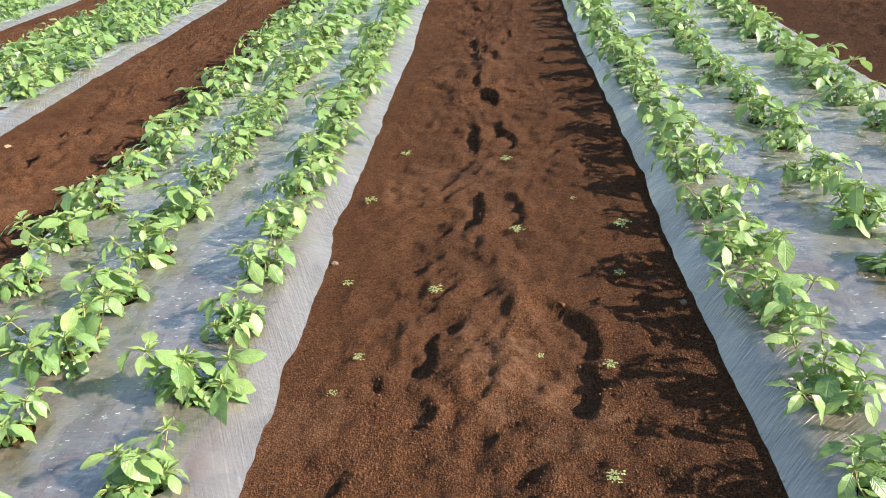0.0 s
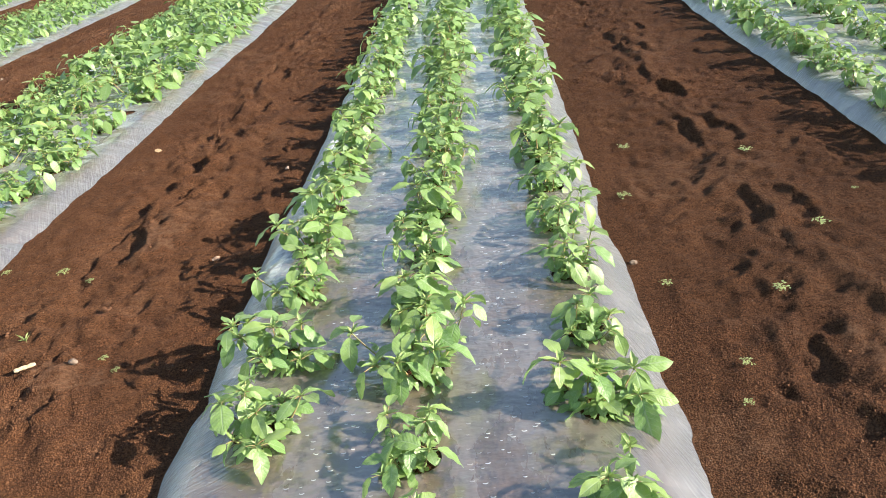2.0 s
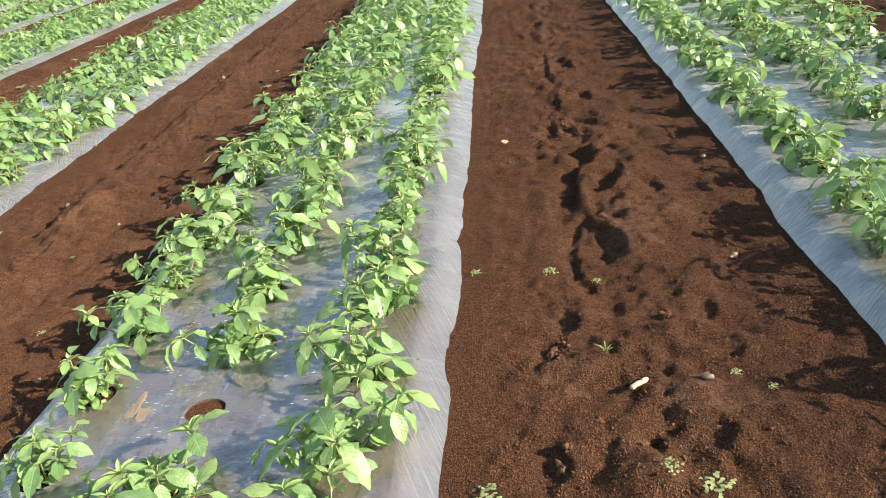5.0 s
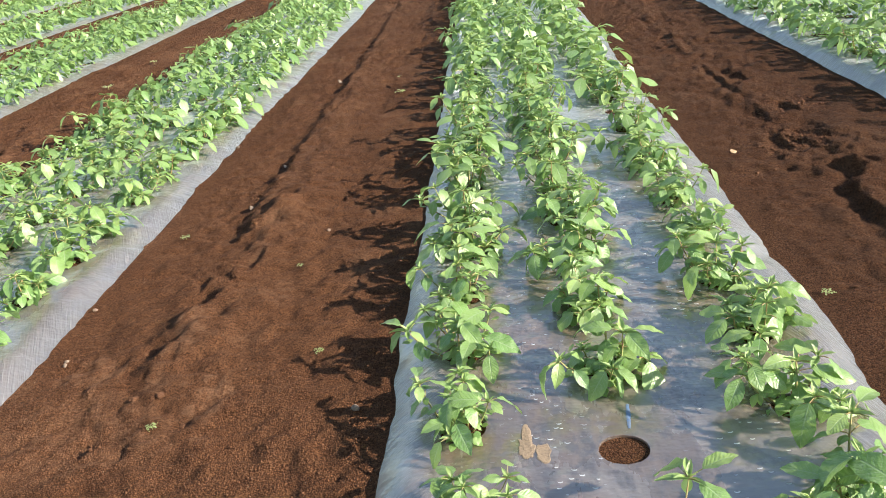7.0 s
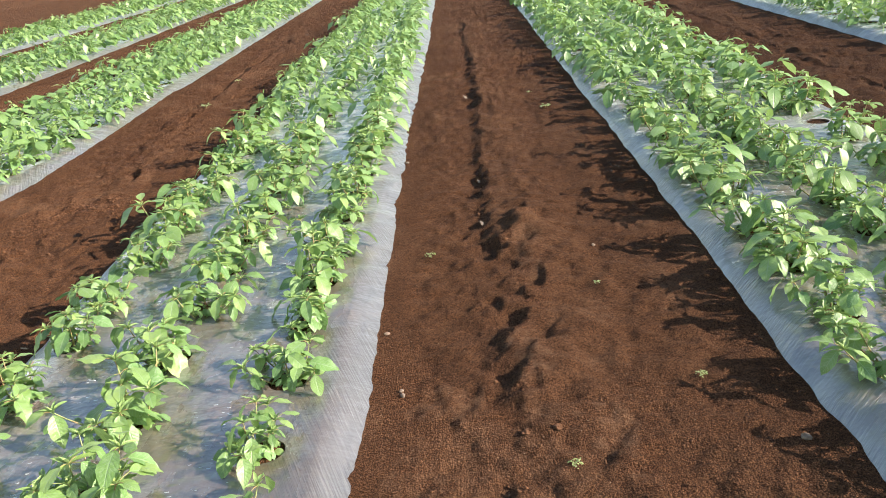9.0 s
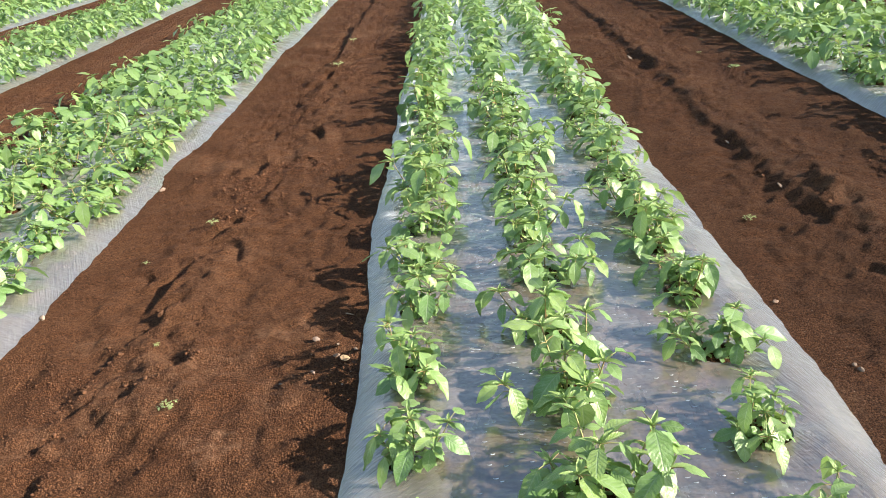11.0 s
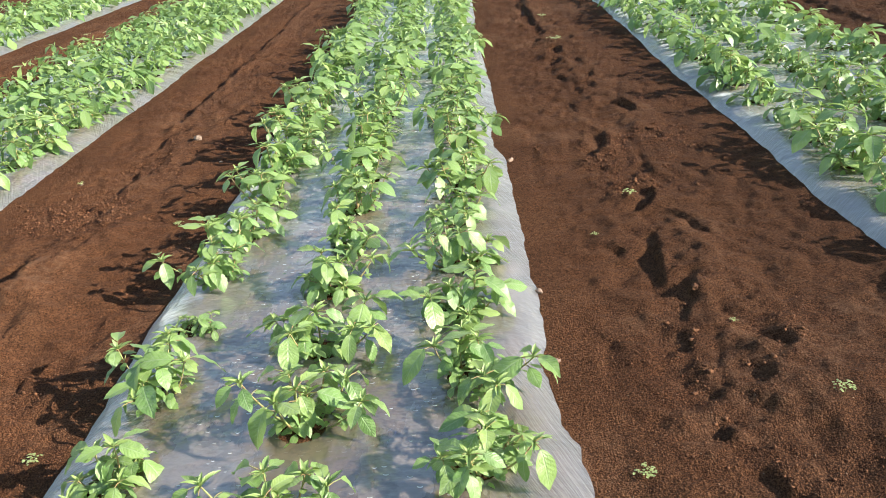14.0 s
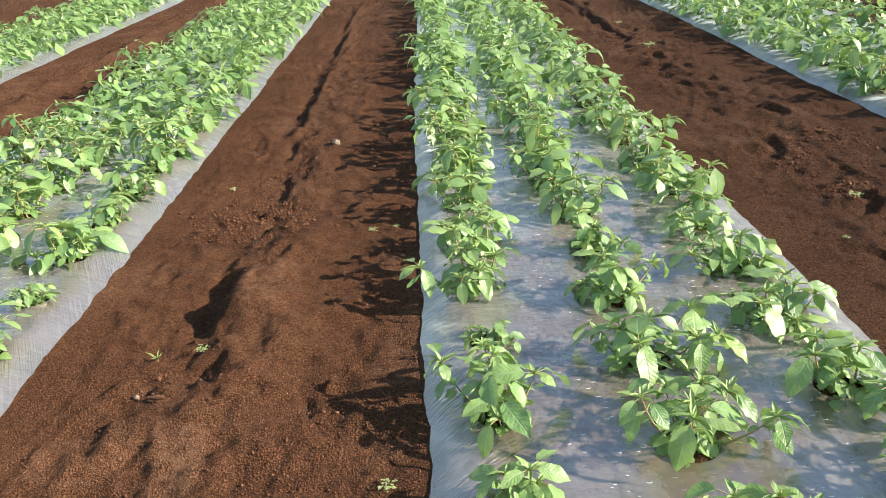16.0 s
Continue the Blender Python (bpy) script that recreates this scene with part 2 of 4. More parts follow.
def leaf_material(name, old, young, seen_through):
    n = Nodes(name)
    p = n.where()
    uv = n.add("ShaderNodeUVMap")
    split = n.tree.nodes.new("ShaderNodeSeparateXYZ")
    n.tree.links.new(uv, split.inputs[0])
    across = n.math("ABSOLUTE", n.math("SUBTRACT", n.math("MULTIPLY", split.outputs[0], 2.0), 1.0))
    wave = n.math("FRACT", n.math("MULTIPLY", n.math("ADD", n.math("SUBTRACT", split.outputs[1], n.math("MULTIPLY", across, 0.22)), n.math("MULTIPLY", n.noise(p, 90.0, 1.0), 0.10)), 8.0))
    side = n.math("ABSOLUTE", n.math("SUBTRACT", wave, 0.5))
    pillow = n.math("COSINE", n.math("MULTIPLY", n.math("SUBTRACT", wave, 0.5), 6.2832))
    vein = n.math("MAXIMUM", n.math("MULTIPLY", n.ramp(side, 0.40, 0.5), n.ramp(across, 0.6, 1.0, 0.9, 0.3)), n.ramp(across, 0.03, 0.09, 1.0, 0.0))
    age = n.add("ShaderNodeAttribute", out=2, props=(("name", "young"),))
    info = n.tree.nodes.new("ShaderNodeObjectInfo").outputs["Random"]
    island = n.tree.nodes.new("ShaderNodeNewGeometry").outputs["Random Per Island"]
    vary = n.math("FRACT", n.math("ADD", n.math("MULTIPLY", info, 7.3), n.math("MULTIPLY", island, 3.7)))
    colour = n.mix(age, old, young)
    colour = n.mix(n.ramp(vary, 0.30, 1.0, 0.0, 0.50), colour, LEAF_DEEP)
    colour = n.mix(n.ramp(n.noise(p, 85.0, 4.0, 0.65), 0.48, 0.70, 0.0, 0.40), colour, LEAF_PALE)
    colour = n.mix(n.math("MULTIPLY", vein, 0.60), colour, LEAF_PALE)
    height = n.math("ADD", n.math("MULTIPLY", n.math("MULTIPLY", pillow, n.ramp(across, 0.0, 0.15)), 0.00018), n.math("ADD", n.math("MULTIPLY", n.noise(p, 260.0, 3.0), 0.0014), n.math("MULTIPLY", n.ramp(across, 0.0, 0.12), 0.0006)))
    normal = n.bump(height, 0.8, 1.0)
    n.set(Base_Color=colour, Roughness=0.40, Specular_IOR_Level=1.0, Sheen_Weight=0.09, Sheen_Roughness=0.35, Sheen_Tint=(0.92, 1.0, 0.82), Normal=normal)
    thin = n.add("ShaderNodeBsdfTranslucent", Color=n.mix(0.5, colour, seen_through), Normal=normal)
    mixed = n.tree.nodes.new("ShaderNodeMixShader")
    mixed.inputs[0].default_value = 0.33
    n.tree.links.new(n.bsdf.outputs[0], mixed.inputs[1])
    n.tree.links.new(thin, mixed.inputs[2])
    n.tree.links.new(mixed.outputs[0], n.out.inputs["Surface"])
    return n.mat


def plain_material(name, a, b, scale, rough, relief=0.002):
    n = Nodes(name)
    p = n.where()
    grain = n.noise(p, scale, 5.0, 0.6)
    return n.set(Base_Color=n.mix(n.ramp(grain, 0.35, 0.65), a, b), Roughness=rough, Specular_IOR_Level=0.3,
                 Normal=n.bump(grain, 0.8, relief))


SOIL = soil_material()
FILM = film_material()
LEAF = leaf_material("leaf", LEAF_OLD, LEAF_YOUNG, (0.30, 0.45, 0.09))
WEED = leaf_material("weed_leaf", (0.40, 0.52, 0.16), (0.58, 0.66, 0.24), (0.30, 0.45, 0.05))
STEM = plain_material("stem", (0.30, 0.36, 0.13), (0.34, 0.22, 0.11), 60.0, 0.5)
STONE = plain_material("stone", (0.36, 0.26, 0.19), (0.20, 0.13, 0.09), 70.0, 0.9)
PALE = plain_material("pale_stone", (0.27, 0.205, 0.15), (0.17, 0.12, 0.085), 90.0, 0.9)
STRAW = plain_material("dry_stalk", (0.62, 0.50, 0.33), (0.42, 0.30, 0.18), 120.0, 0.8)
DRY = plain_material("dry_leaf", (0.42, 0.29, 0.165), (0.28, 0.18, 0.10), 80.0, 0.75)
CLOD = plain_material("soil_crumb", tuple(1.2 * c for c in SOIL_DARK), tuple(0.6 * c for c in SOIL_DARK), 120.0, 0.95)
DAMP = plain_material("damp_soil", tuple(0.95 * c for c in SOIL_DARK), tuple(0.55 * c for c in SOIL_DARK), 150.0, 0.95, 0.004)
BLUE = plain_material("blue_dye", (0.10, 0.19, 0.34), (0.16, 0.20, 0.26), 90.0, 0.6)
MUD = plain_material("dried_mud", (0.31, 0.232, 0.155), (0.24, 0.18, 0.125), 150.0, 0.9)

# ---- plan of the field: beds run along y ----
# per bed: where the film leaves the soil at either side, first hole of the outer and of the middle rows, height, the three rows
BEDS = [
    (1.015, 2.076, 0.830, 0.990), (-1.025, 0.031, 0.930, 0.820), (-2.990, -1.963, 0.850, 1.020), (-4.966, -3.954, 0.780, 0.930),
    (-6.890, -5.906, 0.850, 0.985), (-8.810, -7.796, 0.960, 0.825), (-10.800, -9.715, 0.85, 0.98),
]
BED_HEIGHT = [0.050, 0.050, 0.042, 0.036, 0.036, 0.038, 0.040]
BED_ROWS = [(1.135, 1.48, 1.83), (-0.850, -0.505, -0.14), (-2.835, -2.53, -2.185), (-4.835, -4.51, -4.175), (-6.755, -6.43, -6.10), (-8.61, -8.28, -7.95), (-10.58, -10.25, -9.92)]
PITCH, TUCK = 0.27, 0.035
SHADE_SIDE, SUN_SIDE = 0.125, 0.19  # run of the two shoulders
BED_START, BED_END = -0.6, 23.0
rng = np.random.default_rng(7)


def lattice(x, y, seed):
    """Smooth random field in -1..1 on a unit lattice."""
    xi, yi = np.floor(x).astype(np.int64), np.floor(y).astype(np.int64)
    fx, fy = x - xi, y - yi
    fx, fy = fx * fx * (3 - 2 * fx), fy * fy * (3 - 2 * fy)

    def h(a, b):
        v = np.sin(a * 127.1 + b * 311.7 + seed * 74.7) * 43758.5453
        return (v - np.floor(v)) * 2 - 1

    low = h(xi, yi) * (1 - fx) + h(xi + 1, yi) * fx
    high = h(xi, yi + 1) * (1 - fx) + h(xi + 1, yi + 1) * fx
    return low * (1 - fy) + high * fy


def smooth(v):
    v = np.clip(v, 0, 1)
    return v * v * (3 - 2 * v)


# places where an edge of film is drawn in or let out: bed, side, y, length, how far towards +x
EDGE_PULLS = [(1, 1, 1.33, 0.07, -0.014), (1, 1, 1.18, 0.06, 0.010), (1, 1, 2.1, 0.16, -0.015), (1, 1, 4.4, 0.4, 0.015), (2, 1, 1.73, 0.09, -0.022), (2, 1, 6.5, 1.5, 0.03),
              (3, 1, 3.0, 0.5, -0.012), (3, 1, 4.6, 1.6, -0.018), (4, 1, 2.22, 0.11, -0.016), (4, 1, 1.93, 0.14, 0.028), (4, 1, 3.92, 0.2, -0.045), (4, 1, 6.2, 0.6, -0.03),
              (5, 1, 2.6, 0.18, -0.012), (1, 0, 1.37, 0.05, 0.018), (1, 0, 2.2, 0.25, -0.014), (3, 0, 3.0, 0.5, -0.034), (3, 0, 4.6, 1.2, -0.036), (4, 0, 4.5, 2.2, -0.026),
              (0, 0, 1.75, 0.3, -0.014), (0, 0, 4.4, 0.8, -0.018), (2, 0, 2.2, 0.3, -0.006)]


def pulled(bed, side, y):
    return sum((d * np.exp(-((y - at) / length) ** 2) for b, k, at, length, d in EDGE_PULLS if b == bed and k == side), 0 * y)


def inset(bed, x, y):
    """How far a place lies up the shoulder of a bed, 0 to 1; the edge wanders along its length."""
    x0, x1 = BEDS[bed][:2]
    seed = 11 + bed * 5
    wander = 0.009 * lattice(y * 9.5, y * 0 + 0.5, seed) + 0.0025 * lattice(y * 27, y * 0 + 0.5, seed + 4) + 0.007 * lattice(y * 2.3, y * 0 + 0.5, seed + 1) - pulled(bed, 0, y)
    other = 0.005 * lattice(y * 7.5, y * 0 + 0.5, seed + 2) + 0.002 * lattice(y * 24, y * 0 + 0.5, seed + 5) + 0.008 * lattice(y * 2.3, y * 0 + 0.5, seed + 3) + pulled(bed, 1, y)
    return np.minimum((x - (x0 - 0.028) + wander) / SHADE_SIDE, ((x1 + TUCK) - x + other) / SUN_SIDE + 0.12 * smooth(((x1 + TUCK) - x + other) / 0.05))


def film_height(bed, x, y):
    d = inset(bed, x, y)
    sag = 0.0045 * lattice(x * 7, y * 5, 31) + 0.0025 * lattice(x * 19, y * 23, 32)
    mid = (BEDS[bed][0] + BEDS[bed][1]) / 2
    pull = np.where(x < mid, 1.0, -1.0) * (x - mid)
    wrinkle = lattice(y * 13 + pull * 6, x * 3, 33) + 0.6 * lattice(y * 26 + pull * 14, x * 4, 34)
    loose = smooth((d - 0.3) / 0.3) * (1 - smooth((d - 0.9) / 0.7))
    rounded = np.where(x < mid, 1 - (1 - np.clip(d, 0, 1)) ** 2, smooth(d))
    return -0.02 + (BED_HEIGHT[bed] + 0.02) * rounded + sag * smooth((d - 0.2)) + 0.0048 * wrinkle * loose


# treads in the paths, each with a broken wall on its sunny side: x, y, turn from the rows, half length, bulge of the wall, run of the sole, depth
TREADS_A = [(0.69, 1.44, -23, 0.14, 0.038, 0.11, 0.034), (0.71, 1.21, 2, 0.08, 0.021, 0.12, 0.036), (0.36, 1.36, -2, 0.08, 0.012, 0.06, 0.030), (0.36, 1.15, 3, 0.04, 0.024, 0.07, 0.026),
            (0.54, 1.47, 7, 0.09, 0.005, 0.05, 0.018), (0.47, 2.13, 1, 0.13, -0.004, 0.06, 0.032), (0.58, 2.11, -9, 0.11, 0.021, 0.12, 0.028), (0.17, 2.33, -32, 0.05, 0.009, 0.04, 0.012),
            (0.56, 2.76, -19, 0.11, 0.027, 0.08, 0.032), (0.45, 2.79, -3, 0.17, 0.003, 0.07, 0.028), (0.72, 2.60, -31, 0.05, 0.027, 0.06, 0.024), (0.20, 0.97, -16, 0.04, 0.008, 0.04, 0.020),
            (0.70, 0.95, 10, 0.05, 0.007, 0.03, 0.012), (0.25, 1.25, -17, 0.03, 0.006, 0.05, 0.012), (0.35, 1.55, -59, 0.04, -0.000, 0.03, 0.008), (0.50, 3.32, -15, 0.12, 0.027, 0.08, 0.032)]
TREADS_A_FAR = [(0.25, 1.25, -17, 0.03, 0.006, 0.05, 0.012), (0.35, 1.55, -59, 0.04, -0.000, 0.03, 0.008), (0.50, 3.32, -15, 0.12, 0.027, 0.08, 0.032), (0.44, 3.58, -3, 0.14, 0.008, 0.05, 0.024),
            (0.50, 4.13, -23, 0.10, 0.023, 0.08, 0.028), (0.25, 3.61, -15, 0.07, 0.005, 0.05, 0.014), (0.41, 5.48, -14, 0.10, 0.025, 0.09, 0.030), (0.69, 3.50, -18, 0.06, 0.010, 0.05, 0.014),
            (0.42, 4.26, -3, 0.24, 0.006, 0.06, 0.024), (0.62, 4.63, -1, 0.16, 0.002, 0.05, 0.018)]
TREADS_C = [(-1.68, 1.87, -13, 0.06, 0.005, 0.10, 0.028), (-1.63, 2.04, -17, 0.04, 0.019, 0.05, 0.022), (-1.74, 1.73, -6, 0.04, 0.008, 0.08, 0.022), (-1.35, 1.87, -1, 0.06, 0.013, 0.09, 0.020),
            (-1.46, 1.87, 5, 0.06, 0.007, 0.06, 0.022), (-1.33, 1.70, 2, 0.04, 0.010, 0.05, 0.022), (-1.43, 1.43, -15, 0.04, 0.018, 0.10, 0.028), (-1.56, 1.39, -9, 0.04, 0.014, 0.09, 0.028),
            (-1.74, 1.36, -6, 0.05, 0.010, 0.06, 0.032), (-1.51, 1.46, 14, 0.04, 0.011, 0.05, 0.022), (-1.49, 1.59, 0, 0.04, 0.010, 0.05, 0.016), (-1.53, 2.27, -16, 0.12, 0.028, 0.08, 0.032),
            (-1.61, 2.25, 5, 0.17, -0.020, 0.06, 0.028), (-1.46, 2.71, 23, 0.08, 0.017, 0.07, 0.034), (-1.58, 2.71, 5, 0.16, -0.002, 0.06, 0.034), (-1.52, 2.99, -10, 0.07, 0.013, 0.06, 0.032)]
TREADS_C_FAR = [(-1.46, 2.71, 23, 0.08, 0.017, 0.07, 0.034), (-1.58, 2.71, 5, 0.16, -0.002, 0.06, 0.034), (-1.52, 2.99, -10, 0.07, 0.013, 0.06, 0.032), (-1.40, 2.98, -15, 0.13, 0.007, 0.04, 0.018),
            (-1.56, 3.32, -16, 0.10, 0.017, 0.06, 0.028), (-1.61, 3.34, 0, 0.10, 0.005, 0.06, 0.032), (-1.44, 3.80, -12, 0.09, 0.022, 0.06, 0.032), (-1.47, 4.44, -4, 0.13, 0.018, 0.07, 0.034),
            (-1.57, 4.45, 1, 0.31, -0.003, 0.06, 0.024), (-1.79, 3.06, -21, 0.05, 0.011, 0.05, 0.018), (-1.32, 2.63, -8, 0.04, 0.012, 0.05, 0.022), (-1.15, 2.81, -19, 0.05, 0.011, 0.05, 0.014),
            (-1.21, 1.25, 1, 0.03, 0.007, 0.05, 0.012)]
TREADS_E = [(-3.63, 2.85, 5, 0.07, 0.001, 0.05, 0.028), (-3.51, 2.62, 4, 0.07, 0.009, 0.05, 0.027), (-3.56, 2.52, 8, 0.05, 0.000, 0.04, 0.019), (-3.59, 2.37, 15, 0.05, 0.006, 0.05, 0.027),
            (-3.55, 2.22, 27, 0.17, 0.001, 0.04, 0.013), (-3.43, 1.83, 41, 0.10, 0.003, 0.04, 0.011), (-3.63, 2.07, 7, 0.03, 0.003, 0.03, 0.015), (-3.67, 1.72, -5, 0.03, 0.005, 0.04, 0.025),
            (-3.64, 2.48, -8, 0.04, 0.005, 0.04, 0.015)]
TREADS_F = [(-5.57, 2.76, 9, 0.11, -0.001, 0.05, 0.032), (-5.56, 2.49, 17, 0.09, -0.000, 0.05, 0.024), (-5.61, 2.33, 10, 0.04, -0.000, 0.05, 0.028), (-5.65, 2.20, 18, 0.05, 0.005, 0.04, 0.014),
            (-5.64, 2.03, -8, 0.04, 0.011, 0.04, 0.030), (-5.51, 2.18, 1, 0.04, 0.012, 0.05, 0.024), (-5.41, 2.29, 0, 0.04, 0.011, 0.06, 0.032), (-5.43, 2.53, -14, 0.07, 0.004, 0.03, 0.018),
            (-5.40, 2.38, -7, 0.03, 0.003, 0.03, 0.016), (-5.49, 1.92, -13, 0.03, 0.006, 0.04, 0.024), (-5.59, 1.88, -14, 0.04, 0.005, 0.04, 0.022), (-5.15, 1.98, -1, 0.05, 0.003, 0.04, 0.013),
            (-5.43, 2.93, -17, 0.12, 0.015, 0.06, 0.032), (-5.52, 3.13, 27, 0.09, 0.022, 0.05, 0.022), (-5.56, 3.72, 17, 0.15, 0.015, 0.04, 0.016), (-5.36, 4.21, -19, 0.09, 0.021, 0.05, 0.024)]
TREADS_F_FAR = [(-5.52, 3.13, 27, 0.09, 0.022, 0.05, 0.022), (-5.56, 3.72, 17, 0.15, 0.015, 0.04, 0.016), (-5.36, 4.21, -19, 0.09, 0.021, 0.05, 0.024), (-5.58, 4.30, -10, 0.08, 0.010, 0.05, 0.020),
            (-5.32, 3.80, -18, 0.05, 0.009, 0.05, 0.020), (-5.43, 4.79, 45, 0.05, 0.016, 0.06, 0.020), (-5.57, 4.81, -28, 0.07, 0.017, 0.05, 0.016), (-5.50, 5.52, -21, 0.08, 0.036, 0.07, 0.028),
            (-5.55, 5.25, -34, 0.06, 0.031, 0.05, 0.018), (-5.68, 2.81, -26, 0.03, 0.008, 0.04, 0.016)]
TREADS_H = [(-7.41, 2.79, 2, 0.17, -0.019, 0.05, 0.038), (-7.40, 2.45, 4, 0.05, 0.004, 0.05, 0.028), (-7.51, 2.44, -8, 0.04, 0.008, 0.04, 0.015), (-7.14, 2.32, -15, 0.04, 0.009, 0.05, 0.022),
            (-7.25, 2.38, -21, 0.03, 0.005, 0.05, 0.020), (-7.16, 2.15, 1, 0.03, 0.000, 0.03, 0.012), (-7.38, 3.33, 0, 0.08, 0.002, 0.05, 0.022), (-7.39, 3.69, -6, 0.17, 0.008, 0.05, 0.026),
            (-7.43, 4.16, -2, 0.12, 0.009, 0.05, 0.022), (-7.45, 4.66, -4, 0.16, 0.006, 0.05, 0.024), (-7.44, 5.43, 0, 0.50, -0.009, 0.05, 0.026), (-7.44, 6.85, 1, 0.42, -0.006, 0.05, 0.022),
            (-7.57, 3.39, -19, 0.06, 0.009, 0.04, 0.014)]
# furrows with a bank thrown up on their sunny side: x, from y, to y, half width, depth, height of the bank
FURROWS = [(-3.69, 2.85, 9.5, 0.050, 0.006, 0.017), (-7.45, 2.62, 3.15, 0.050, 0.008, 0.019), (-7.50, 4.3, 9.0, 0.036, 0.010, 0.012), (-1.60, 4.9, 9.5, 0.035, 0.006, 0.007),
           (-9.30, 4.0, 12.0, 0.04, 0.02, 0.02), (-5.56, 6.0, 9.5, 0.04, 0.011, 0.012)]
# soil heaped beside the marks: x, y, half width, half length, height
HEAPS = [(-3.50, 4.6, .15, 1.6, .012), (-3.50, 2.95, .12, .4, .026), (-3.56, 2.15, .14, .25, .024), (-7.30, 2.75, .13, .42, .038), (-7.25, 4.3, .13, 1.2, .022),
         (-1.42, 2.45, .10, .22, .028), (-1.40, 3.3, .12, .4, .018), (-1.60, 1.30, .12, .06, .018), (-5.44, 2.7, .11, .5, .018), (-5.45, 2.2, .13, .2, .014),
         (0.53, 1.6, .14, .3, .012), (0.50, 2.5, .15, .7, .014), (-5.36, 4.6, .14, .9, .016), (-9.25, 6.0, .12, 4.0, .02), (-7.40, 2.25, .2, .2, .014), (0.47, 3.8, .16, .7, .014)]
# dried pale crust on the surface: x, y, half width, half length, how complete
CRUSTS = [(0.50, 1.32, .10, .12, .9), (0.57, 1.21, .10, .10, .9), (0.71, 1.11, .07, .05, 1.0), (0.66, 1.05, .08, .05, .8), (0.43, 1.91, .09, .18, .6), (0.29, 1.46, .08, .08, .5),
          (-1.47, 2.27, .08, .15, .9), (-1.42, 2.46, .07, .10, .7), (-1.69, 1.66, .08, .07, .8), (-1.46, 1.54, .07, .06, .9), (-1.42, 1.51, .09, .06, .8), (-1.78, 1.63, .06, .08, .6)]
MORE_CRUSTS = [(-3.80, 2.00, .09, .07, .8), (-3.58, 2.18, .06, .14, .9), (-3.43, 1.84, .07, .10, .9), (-3.43, 2.36, .09, .13, .7), (-3.56, 1.94, .09, .08, .7), (-3.54, 2.80, .06, .25, .8),
               (-5.21, 2.40, .06, .05, .8), (-5.25, 1.97, .05, .05, .9), (-5.65, 2.03, .12, .07, .7), (-5.55, 2.48, .05, .12, .5), (-5.48, 2.12, .12, .14, .6), (-5.41, 2.94, .06, .12, .6),
               (-7.33, 2.80, .08, .20, .9), (-7.38, 2.17, .07, .12, .9), (-7.59, 2.20, .12, .10, .7), (-7.33, 3.71, .06, .4, .6)]
ALL_MARKS = TREADS_A + TREADS_A_FAR + TREADS_C + TREADS_C_FAR + TREADS_E + TREADS_F + TREADS_F_FAR + TREADS_H
for cx, start, step, count, wide in ((-9.25, 3.2, 0.33, 24, 0.14), (2.55, 1.6, 0.36, 20, 0.2), (0.47, 5.9, 0.45, 8, 0.1), (-5.46, 5.9, 0.5, 7, 0.1)):
    for k in range(count):  # less trodden marks farther along, and in the outer paths
        ALL_MARKS.append((cx + rng.normal(0, wide), start + k * step, rng.uniform(-25, 15), rng.uniform(0.06, 0.14), rng.uniform(0.0, 0.03), 0.07, rng.uniform(0.016, 0.034)))


